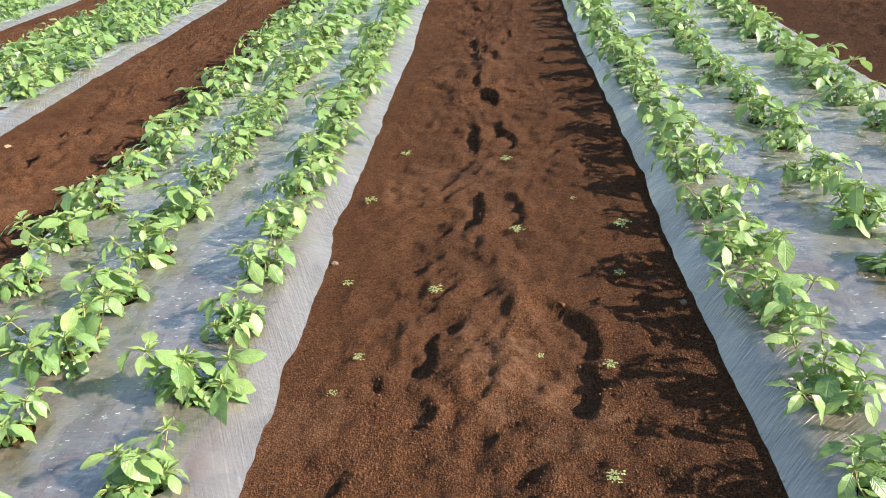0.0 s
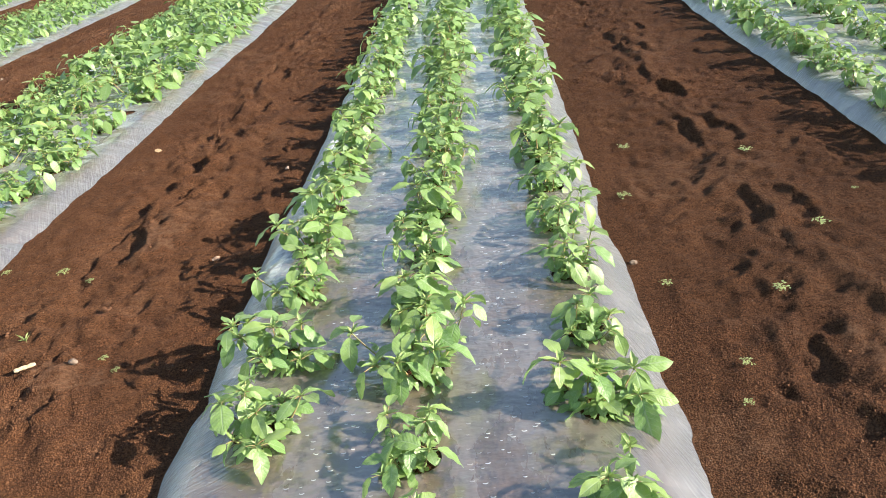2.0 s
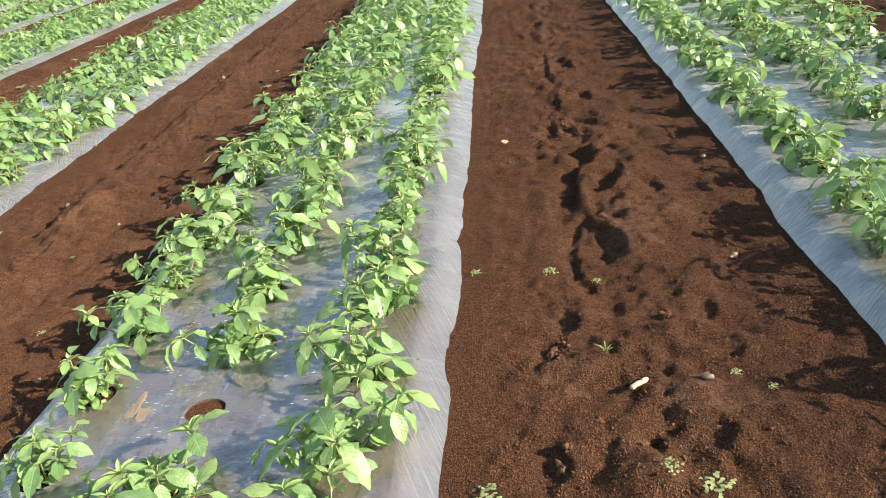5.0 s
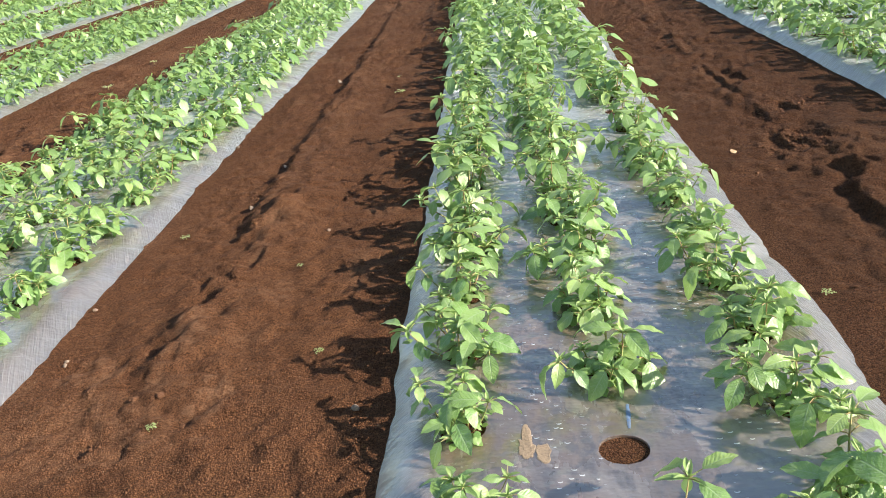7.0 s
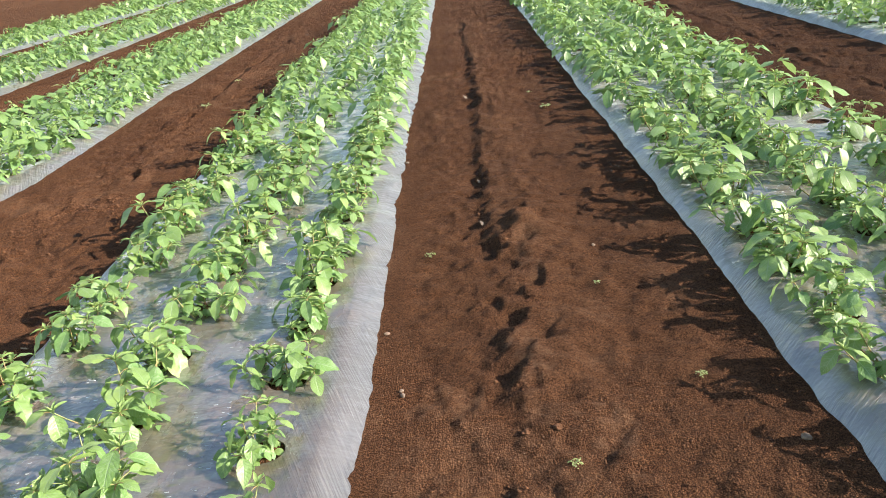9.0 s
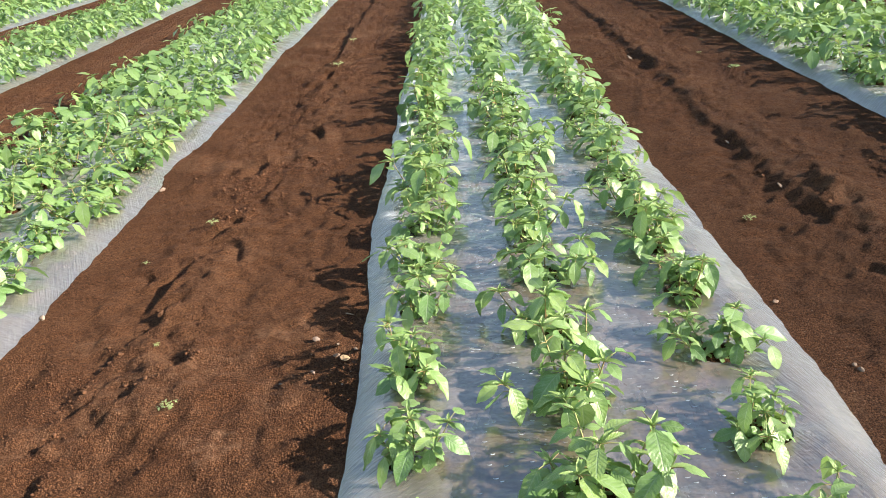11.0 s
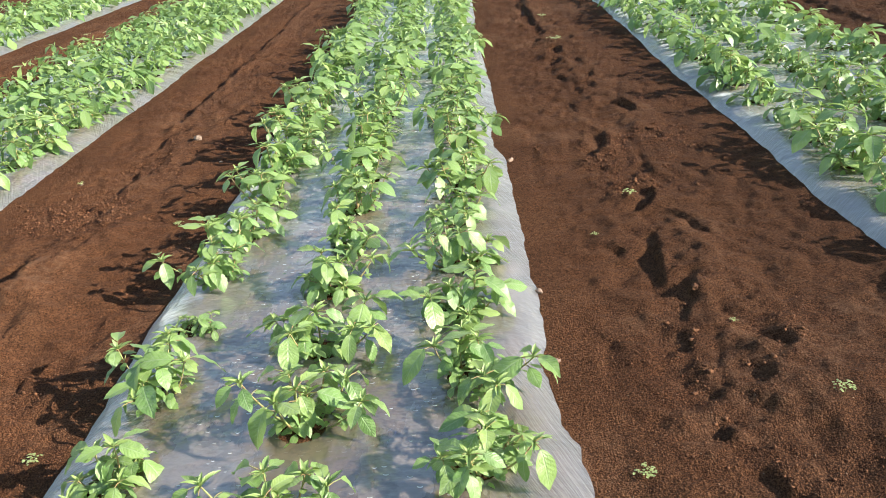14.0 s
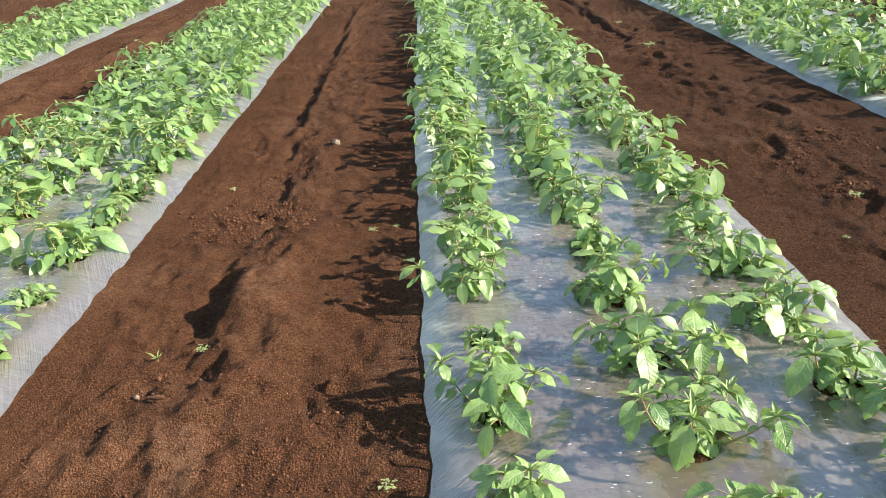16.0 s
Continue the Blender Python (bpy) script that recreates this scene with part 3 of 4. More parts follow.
def path_height(x, y):
    """Height of the bare soil, and how far it is crusted rather than crumbly."""
    z = 0.007 * lattice(x * 3.1, y * 2.3, 1) + 0.005 * lattice(x * 9, y * 8, 2) + 0.0056 * lattice(x * 24, y * 24, 3) + 0.0042 * lattice(x * 46, y * 46, 4)
    crust = np.clip(lattice(x * 2.2, y * 1.7, 5) * 0.8 + lattice(x * 7, y * 7, 6) * 0.7 - 0.25, 0, 0.5)
    for cx, strength in ((0.47, 1.0), (-1.52, 1.0), (-3.55, 0.55), (-5.5, 0.9), (-7.38, 0.6), (-9.27, 0.8), (2.6, 1.0)):  # trodden middles
        near = np.abs(x - cx) < 0.55
        xs, ys = x[near], y[near]
        tread = strength * np.exp(-((xs - cx - 0.05 * lattice(ys * 1.3, ys * 0, 41)) / 0.22) ** 2)
        # overlapping old treads: flat plates with sharp broken edges
        bx, by = xs + 0.02 * lattice(xs * 17, ys * 15, 51), ys + 0.03 * lattice(xs * 13, ys * 17, 52)
        plates = smooth((lattice(bx * 8, by * 4.6, 53) - 0.05) / 0.16) + 0.6 * smooth((lattice(bx * 15, by * 9, 54) + 0.1) / 0.2) - 0.7
        z[near] += 0.008 * tread * plates
        crust[near] = np.maximum(crust[near], 0.25 * tread * np.clip(plates, 0, 1))
        z[near] += tread * (0.006 * lattice(xs * 10, ys * 7, 42) + 0.008 * lattice(xs * 23, ys * 19, 43) + 0.004 * lattice(xs * 48, ys * 48, 44))
    for cx, cy, a, b, h in HEAPS:
        near = (np.abs(x - cx) < 3 * a) & (np.abs(y - cy) < 3 * b)
        if near.any():
            xs, ys = x[near], y[near]
            bulge = np.exp(-((xs - cx) / a) ** 2 - ((ys - cy) / b) ** 2)
            z[near] += h * bulge * (1 + 0.5 * lattice(xs * 13, ys * 11, 8))
            crust[near] = np.maximum(crust[near], 0.4 * bulge)
    for k, (cx, y0, y1, a, depth, bank) in enumerate(FURROWS):
        near = (np.abs(x - cx) < 0.5) & (y > y0 - 0.3) & (y < y1 + 0.3)
        if near.any():
            xs, ys = x[near], y[near]
            u = xs - cx - 0.022 * lattice(ys * 2.1, ys * 0 + k, 21) - 0.012 * lattice(xs * 3, ys * 9, 22)
            along = smooth((ys - y0) / 0.12) * smooth((y1 - ys) / 0.4) * (0.92 + 0.16 * lattice(ys * 2.3, ys * 0 + k, 23) + 0.12 * lattice(ys * 11, ys * 0 + k, 25))
            wall = smooth((u - 0.2 * a) / (1.3 * a)) * (1 - smooth((u - 0.06) / 0.24))
            z[near] += along * (bank * wall * (1 + 0.4 * lattice(xs * 14, ys * 12, 24)) - depth * np.exp(-(u / a) ** 2))
            crust[near] = np.maximum(crust[near], 0.5 * along * wall)
    for k, (cx, cy, turn, half, bulge, run, depth) in enumerate(ALL_MARKS):
        size = 1.4 * half + 2.0 * run + 0.12
        near = (np.abs(x - cx) < size) & (np.abs(y - cy) < size)
        if not near.any():
            continue
        xs, ys = x[near], y[near]
        c, w = math.cos(radians(turn)), math.sin(radians(turn))
        v = ((xs - cx) * w + (ys - cy) * c) / half + 0.12 * lattice(xs * 21 + k, ys * 17, 11)
        u = (xs - cx) * c - (ys - cy) * w - bulge * (1 - np.clip(v, -1.3, 1.3) ** 2)
        u = u + 0.007 * lattice(ys * 19 + k, xs * 9, 9) + 0.003 * lattice(xs * 55, ys * 61, 10)
        ends = 1 - smooth((np.abs(v) - 0.70) / 0.55)
        sole = smooth(-u / 0.012) * (1 - smooth((-u - 0.1 * run) / (1.8 * run)))
        bank = smooth((u + 0.006) / 0.014) * (1 - smooth(u / 0.085))
        rim = smooth((np.abs(v) - 0.55) / 0.4) * (1 - smooth((np.abs(v) - 0.95) / 0.4)) * smooth((u + run) / run) * (1 - smooth(u / 0.05))
        z[near] += (0.50 if half > 0.065 else 0.44) * depth * (ends * (-0.85 * sole + 0.52 * bank * (0.9 + 0.7 * lattice(xs * 24, ys * 22, 12))) + 0.12 * rim)
        crust[near] = np.maximum(crust[near], ends * np.maximum(0.50 * sole, 0.25 * bank * (0.6 + 0.5 * lattice(xs * 15, ys * 13, 16))))
    for cx, cy, a, b, much in CRUSTS + MORE_CRUSTS:
        near = (np.abs(x - cx) < 2.2 * a) & (np.abs(y - cy) < 2.2 * b)
        if near.any():
            xs, ys = x[near], y[near]
            core = 1.15 - np.hypot((xs - cx) / a, (ys - cy) / b) + 0.55 * lattice(xs * 16, ys * 14, 71) + 0.45 * lattice(xs * 41, ys * 37, 72)
            crust[near] = np.maximum(crust[near], 0.72 * much * smooth(core / 0.5))
            z[near] += 0.004 * much * smooth(core / 0.5) + 0.002 * smooth(core / 0.3) * lattice(xs * 60, ys * 57, 73)
    return z, crust


def ground_height(x, y):
    z, crust = path_height(x, y)
    for bed in range(len(BEDS)):
        x0, x1 = BEDS[bed][:2]
        near = (x > x0 - 0.1) & (x < x1 + 0.1) & (y > BED_START) & (y < BED_END)
        if near.any():
            d = inset(bed, x[near], y[near])
            under = smooth((d - 0.33) / 0.9)
            z[near] *= 1 - 0.8 * smooth((d + 0.35) / 0.4)  # the soil is pressed along the edge
            sag = 0.0045 * lattice(x[near] * 7, y[near] * 5, 31) + 0.0025 * lattice(x[near] * 19, y[near] * 23, 32)
            z[near] = z[near] * (1 - under) + (sag + BED_HEIGHT[bed] - 0.0055 + 0.0014 * lattice(x[near] * 20, y[near] * 20, 14)) * under
    return z, crust


def grid_mesh(name, xs, ys, heights, crust=None, attribute="crust"):
    nx, ny = len(xs), len(ys)
    gx, gy = np.meshgrid(xs, ys)
    co = np.stack([gx, gy, heights], -1).reshape(-1, 3)
    a = (np.arange(nx - 1)[None, :] + np.arange(ny - 1)[:, None] * nx).reshape(-1)
    quads = np.stack([a, a + 1, a + 1 + nx, a + nx], 1)
    return array_mesh(name, co, quads, crust, attribute)


def array_mesh(name, co, faces, values=None, attribute=""):
    """A mesh from arrays of corners and of faces that all have the same number of corners."""
    mesh = bpy.data.meshes.new(name)
    n = faces.shape[1]
    mesh.vertices.add(len(co))
    mesh.vertices.foreach_set("co", np.ascontiguousarray(co, np.float32).ravel())
    mesh.loops.add(faces.size)
    mesh.loops.foreach_set("vertex_index", np.ascontiguousarray(faces, np.int32).ravel())
    mesh.polygons.add(len(faces))
    mesh.polygons.foreach_set("loop_start", np.arange(0, faces.size, n, dtype=np.int32))
    mesh.polygons.foreach_set("use_smooth", np.ones(len(faces), bool))
    if values is not None:
        mesh.attributes.new(attribute, "FLOAT", "POINT").data.foreach_set("value", np.ascontiguousarray(values, np.float32).ravel())
    mesh.update(calc_edges=True)
    mesh.validate()
    return mesh


def lines(*stretches):
    """Grid lines from stretches of (start, end, step)."""
    out = []
    for a, b, step in stretches:
        out.append(np.linspace(a, b, max(1, round((b - a) / step)), endpoint=False))
    return np.concatenate(out + [[stretches[-1][1]]])


# ---- the ground: one sheet to the horizon, fine in the paths ----
stretches, last = [(-900, -100, 200), (-100, -20, 10), (-20, -12.0, 0.8), (-12.0, -10.90, 0.06)], -10.90
for x0, x1, *_ in sorted(BEDS):
    step = 0.03 if x0 < -8.0 else 0.0098
    if last > -10.9:
        stretches.append((last, x0 - 0.06, step))
    else:
        stretches.append((last, x0 - 0.06, 0.04))
    stretches += [(x0 - 0.06, x0 + 0.12, 0.018), (x0 + 0.12, x1 - 0.12, 0.08), (x1 - 0.12, x1 + 0.06, 0.018)]
    last = x1 + 0.06
stretches += [(last, 3.2, 0.02), (3.2, 6, 0.2), (6, 20, 2), (20, 100, 20), (100, 900, 200)]
gx = lines(*stretches)
gy = lines((-700, -100, 150), (-100, -20, 10), (-20, -1, 1), (-1, 0.8, 0.06), (0.8, 3.5, 0.0112), (3.5, 6.5, 0.026), (6.5, 11, 0.09), (11, 24, 0.2), (24, 60, 3), (60, 200, 20), (200, 1500, 260))
mx, my = np.meshgrid(gx, gy)
gz, gcrust = ground_height(mx.ravel(), my.ravel())
ground = new("ground", grid_mesh("ground", gx, gy, gz.reshape(mx.shape), gcrust))
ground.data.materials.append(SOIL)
tagged(ground, "bare red-brown crumbly soil with trodden footprints between the beds", "soil", kind="structure")


# ---- mulch film over the beds, with a round hole at every planting place ----
def part(name, mesh, material, parent, label=""):
    ob = new(name, mesh)
    if material is not None and not mesh.materials:
        mesh.materials.append(material)
    ob.parent = parent
    return tagged(ob, label)


def row_places(bed):
    outer, middle = BEDS[bed][2:]
    return list(zip(BED_ROWS[bed], (outer, middle, outer)))


def film_sheet(bed):
    """Top sheet and two buried edges of one bed."""
    x0, x1 = BEDS[bed][0] - TUCK - 0.015, BEDS[bed][1] + TUCK + 0.015
    half = 0.054
    rows = row_places(bed)
    xs = list(lines((x0, x0 + 0.16, 0.0133)))[:-1]
    start = x0 + 0.16
    for cx, _ in rows:
        xs += list(np.linspace(start, cx - half, 4, endpoint=False)) if start < cx - half else []
        xs += [cx - half, cx - half / 2, cx, cx + half / 2]
        start = cx + half
    xs += list(np.linspace(start, x1 - 0.16, 3, endpoint=False)) + list(lines((x1 - 0.16, x1, 0.0133)))
    xs = np.array(sorted(xs))
    first = min(rows[0][1], rows[1][1])
    dy = PITCH / 12
    ys = first + dy * np.arange(math.floor((BED_START - first) / dy), math.ceil(((7.0 if bed < 6 else 5.0) - first) / dy) + 1)
    fine_end = ys[-1]
    ys = np.concatenate([ys, np.arange(fine_end + 0.09, BED_END, 0.09)])
    nx, ny = len(xs), len(ys)
    mx, my = np.meshgrid(xs, ys)
    z = film_height(bed, mx.ravel(), my.ravel()).reshape(ny, nx)
    d = inset(bed, mx.ravel(), my.ravel())
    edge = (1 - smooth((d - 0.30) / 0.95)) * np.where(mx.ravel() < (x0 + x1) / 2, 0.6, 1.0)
    co = np.stack([mx, my, z], -1).reshape(-1, 3)
    keep = np.ones((ny - 1, nx - 1), bool)
    extra_co, extra_faces, extra_edge = [], [], []
    for cx, phase in rows:
        i = int(np.argmin(np.abs(xs - (cx - half))))
        k0 = round((phase - first) / dy) + round((first - ys[0]) / dy)
        for k in range(k0 % 12, int(round((fine_end - ys[0]) / dy)) - 2, 12):
            j = k - 2
            if j < 0:
                continue
            keep[j:j + 4, i:i + 4] = False
            ring = [(j, i + n) for n in range(4)] + [(j + n, i + 4) for n in range(4)] + [(j + 4, i + 4 - n) for n in range(4)] + [(j + 4 - n, i) for n in range(4)]
            base = len(co) + len(extra_co)
            cy, cz = ys[k], z[k, i + 2]
            for n, (jj, ii) in enumerate(ring):
                a = math.atan2(ys[jj] - cy, xs[ii] - cx)
                extra_co.append((cx + 0.048 * math.cos(a), cy + 0.042 * math.sin(a), cz + 0.001))
                extra_edge.append(0.0)
            first_rim = len(extra_co) - 16
            for drop in (0.0, 0.006):
                for n in range(16):
                    extra_co.append((extra_co[first_rim + n][0], extra_co[first_rim + n][1], cz + 0.001 - drop))
                    extra_edge.append(0.0)
            for n in range(16):
                m = (n + 1) % 16
                extra_faces.append((ring[n][0] * nx + ring[n][1], ring[m][0] * nx + ring[m][1], base + m, base + n))
                extra_faces.append((base + 16 + n, base + 16 + m, base + 32 + m, base + 32 + n))
    a = (np.arange(nx - 1)[None, :] + np.arange(ny - 1)[:, None] * nx)
    quads = np.stack([a, a + 1, a + 1 + nx, a + nx], -1)
    i0, i1 = int(np.argmin(np.abs(xs - (x0 + 0.16)))), int(np.argmin(np.abs(xs - (x1 - 0.16))))
    empty = new("mulch_film")
    tagged(empty, "translucent grey plastic mulch film stretched over a raised bed", "mulch film", "film covered beds")
    pieces = (("film_edge", slice(0, i0), False), ("film_top", slice(i0, i1), True), ("film_edge", slice(i1, nx - 1), False))
    for name, span, holes in pieces:
        faces = quads[:, span][keep[:, span]]
        verts, values = co, edge
        if holes and extra_faces:
            faces = np.concatenate([faces, np.array(extra_faces)])
            verts, values = np.concatenate([co, np.array(extra_co)]), np.concatenate([edge, extra_edge])
        used, back = np.unique(faces, return_inverse=True)
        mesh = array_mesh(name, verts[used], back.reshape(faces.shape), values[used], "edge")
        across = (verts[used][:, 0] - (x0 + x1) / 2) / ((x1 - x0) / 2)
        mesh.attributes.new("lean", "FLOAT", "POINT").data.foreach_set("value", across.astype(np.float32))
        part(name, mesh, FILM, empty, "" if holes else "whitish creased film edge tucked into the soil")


for bed in range(len(BEDS)):
    film_sheet(bed)


# ---- leaves ----
def leaf_arrays(rows, cols, fold, droop, twist, width, teeth=0.0):
    """Corners, quads and texture places of a pointed oval leaf, 1 long, lying along +x."""
    t = np.linspace(0, 1, rows) ** 0.95
    half = width * np.maximum(0.02, np.sin(np.pi * t ** 0.88)) ** 0.70 * (1 - 0.30 * smooth((t - 0.62) / 0.38))
    half *= 1 + teeth * (np.arange(rows) % 2 - 0.5)
    half[0], half[-1] = 0.02, 0.006
    s = np.linspace(-1, 1, cols)
    tt, ss = np.meshgrid(t, s, indexing="ij")
    hh = half[:, None] * np.ones_like(ss)
    y = hh * ss * math.cos(fold)
    z = np.abs(ss) ** 1.3 * hh * math.sin(fold) - droop * tt ** 1.9 + twist * ss * hh * tt + 0.018 * np.sin(tt * 17 + 2 * ss + 9 * fold) * np.abs(ss)
    x = tt - 0.40 * droop * droop * tt ** 2.4
    co = np.stack([x, y, z], -1).reshape(-1, 3)
    a = (np.arange(cols - 1)[None, :] + np.arange(rows - 1)[:, None] * cols).reshape(-1)
    quads = np.stack([a, a + cols, a + cols + 1, a + 1], 1)
    uv = np.stack([(ss + 1) / 2, tt], -1).reshape(-1, 2)
    return co, quads, uv


SHAPES = [(0.22, 0.24, 0.15, 0.265), (0.10, 0.36, -0.25, 0.255), (-0.15, 0.20, 0.3, 0.285), (0.30, 0.44, 0.1, 0.27), (0.05, 0.30, -0.35, 0.28), (0.62, 0.10, 0.0, 0.19), (0.70, 0.30, 0.2, 0.18),
          (-0.10, 0.30, 0.1, 0.33), (0.15, 0.40, -0.2, 0.35)]
FINE = [leaf_arrays(17, 5, *s, 0.05) for s in SHAPES]
ROUGH = [leaf_arrays(6, 3, *s) for s in SHAPES]
MIDDLE = [leaf_arrays(5, 3, *s) for s in SHAPES]
COARSE = [leaf_arrays(4, 3, *s) for s in SHAPES]
FLAT = [leaf_arrays(3, 3, *s) for s in SHAPES]


def leaves_mesh(name, leaves, shapes, material):
    """One mesh of many leaves; each is (shape, 4x4 matrix, young)."""
    co, faces, uvs, young, base = [], [], [], [], 0
    for shape, m, age in leaves:
        c, q, uv = shapes[shape]
        m = np.array(m)
        co.append(c @ m[:3, :3].T + m[:3, 3])
        faces.append(q + base)
        uvs.append(uv[q.ravel()])
        young.append(np.full(len(c), age))
        base += len(c)
    mesh = array_mesh(name, np.concatenate(co), np.concatenate(faces), np.concatenate(young), "young")
    mesh.uv_layers.new(name="UVMap").data.foreach_set("uv", np.concatenate(uvs).astype(np.float32).ravel())
    mesh.materials.append(material)
    return mesh


AGES = [0.05, 0.32, 0.68]
LEAF_MESH = {(s, a): leaves_mesh("leaf", [(s, Matrix.Identity(4), AGES[a])], FINE, LEAF) for s in range(5) for a in range(3)}


def tube(points, radii, sides=4):
    """Corners and quads of a thin bent tube."""
    co, faces = [], []
    for k, (p, r) in enumerate(zip(points, radii)):
        ahead = (points[min(k + 1, len(points) - 1)] - points[max(k - 1, 0)]).normalized()
        u = ahead.orthogonal().normalized()
        v = ahead.cross(u)
        co += [p + (u * math.cos(2 * math.pi * n / sides) + v * math.sin(2 * math.pi * n / sides)) * r for n in range(sides)]
    for k in range(len(points) - 1):
        for n in range(sides):
            m = (n + 1) % sides
            faces.append((k * sides + n, k * sides + m, (k + 1) * sides + m, (k + 1) * sides + n))
    return co, faces


def leaf_pose(at, heading, rise, size, roll=0.0):
    """Pose of a leaf that leaves its stalk at a place, towards a heading, rising by so many radians."""
    return Matrix.Translation(at) @ Matrix.Rotation(heading, 4, "Z") @ Matrix.Rotation(-rise, 4, "Y") @ Matrix.Rotation(roll, 4, "X") @ Matrix.Diagonal((size, size, size, 1))


def grow(seed, branches=8, tall=0.126, reach=0.122, big=0.069):
    """One young bushy plant: its branches, each with stems, large leaves and small tip leaves, and the crowded small leaves at its base."""
    r = random.Random(seed)
    limbs = []
    for b in range(branches):
        upright = b < 2
        az = b * 2.4 + r.uniform(-0.5, 0.5)
        out = Vector((math.cos(az), math.sin(az), 0))
        rise = r.uniform(1.15, 1.45) if upright else r.uniform(0.35, 1.0)
        length = tall * r.uniform(0.8, 1.05) * (1.0 if b == 0 else 0.85) if upright else reach * (1.30 if b in (2, 5) and r.random() < 0.6 else r.uniform(0.60, 1.20))
        points, sway = [Vector((out.x * 0.010, out.y * 0.010, -0.012))], r.uniform(-0.12, 0.12)
        for k in range(5):
            lift = rise + 0.10 * k
            side = Matrix.Rotation(sway * k, 3, "Z") @ out
            points.append(points[-1] + (side * math.cos(lift) + Vector((0, 0, math.sin(lift)))) * (length / 5))
        stems, leaves, small = [(points, [0.0030, 0.0028, 0.0025, 0.0021, 0.0017, 0.0013])], [], []
        turn = r.uniform(0, 3)
        # pairs of leaves up the branch, each at right angles to the one below; the widest just under the tip
        for node, size, least, most, chance in ((4, 0.80, -1.05, -0.2, 0.58), (5, 1.06, -0.95, -0.05, 1.0), (5, 0.80, -0.55, 0.40, 0.85)):
            turn += math.pi / 2 + r.uniform(-0.3, 0.3)
            for flip in (0, math.pi):
                heading = turn + flip + r.uniform(-0.4, 0.4)
                inward = -math.cos(heading - az)
                if r.random() > chance or (not upright and inward > 0.45 and r.random() < 0.45):
                    continue
                dip = r.uniform(least, most) + (0.35 * max(0, inward) if not upright else 0)
                stalk = size * r.uniform(0.014, 0.032)
                away = Vector((math.cos(heading) * 0.88, math.sin(heading) * 0.88, 0.35 + 0.3 * dip))
                end = points[node] + away * stalk
                stems.append(([points[node], points[node] + away * (stalk * 0.5) + Vector((0, 0, 0.002)), end], [0.0012, 0.0011, 0.0009]))
                leaves.append((r.randrange(5), leaf_pose(end, heading, dip, big * size * r.uniform(0.55, 1.20), r.uniform(-0.45, 0.45)), 0 if node == 4 else r.choice((0, 1, 1)) if size > 1 else r.choice((1, 2, 2))))
        for node in (1, 2, 3, 3, 4):  # small leaves in the joints
            for k in range(2):
                heading = turn + node * 1.7 + k * math.pi + r.uniform(-0.6, 0.6)
                small.append((r.choice((2, 4, 7)), leaf_pose(points[node] + Vector((math.cos(heading), math.sin(heading), 0.4)) * 0.008, heading, r.uniform(-0.5, 0.6), r.uniform(0.018, 0.034), r.uniform(-0.4, 0.4)), r.uniform(0.1, 0.7)))
        for k in range(7):  # folded young leaves at the tip
            heading = turn + k * 2.0 + r.uniform(-0.3, 0.3)
            small.append((5 + k % 2, leaf_pose(points[-1], heading, 1.3 - 0.2 * k + r.uniform(-0.15, 0.15), (0.016 + 0.0042 * k) * r.uniform(0.85, 1.25)), 1.0 - 0.07 * k))
        limbs.append((stems, leaves, small))
    basal = []
    for k in range(30):  # small round leaves low down
        az = k * 2.4 + r.uniform(-0.5, 0.5)
        d = r.uniform(0.015, 0.066)
        at = Vector((math.cos(az) * d, math.sin(az) * d, r.uniform(0.012, 0.055)))
        basal.append((r.choice((7, 8, 4)), leaf_pose(at, az + r.uniform(-0.8, 0.8), r.uniform(-0.7, 0.3), r.uniform(0.022, 0.040), r.uniform(-0.4, 0.4)), r.uniform(0.0, 0.5)))
    return limbs, basal


def stems_mesh(stems):
    co, faces = [], []
    for points, radii in stems:
        c, f = tube(points, radii)
        base = len(co)
        co += [tuple(v) for v in c]
        faces += [tuple(i + base for i in q) for q in f]
    mesh = array_mesh("stem", np.array(co), np.array(faces))
    mesh.materials.append(STEM)
    return mesh


KINDS = [dict(seed=3), dict(seed=8, branches=7), dict(seed=14, branches=9, tall=0.130), dict(seed=21, tall=0.116, reach=0.135), dict(seed=29, branches=9),
         dict(seed=37, branches=7, tall=0.134, reach=0.105), dict(seed=44, tall=0.125, big=0.073), dict(seed=52, branches=9, tall=0.12, reach=0.128)]
GROWN = [grow(**k) for k in KINDS]


def all_leaves(g):
    return [(s, m, AGES[a]) for limb in g[0] for s, m, a in limb[1]] + [q for limb in g[0] for q in limb[2]] + g[1]


def thinned(g, step, keep=1):
    """Every large leaf of a plant and some of the small ones, a little larger."""
    limbs, basal = g
    few = [(s, m, AGES[a]) for limb in limbs for s, m, a in limb[1]][::keep] + [q for limb in limbs for q in limb[2][::step]] + basal[::step]
    return [(s, m @ Matrix.Scale(1.12 if keep == 1 else 1.4, 4), age) for s, m, age in few]


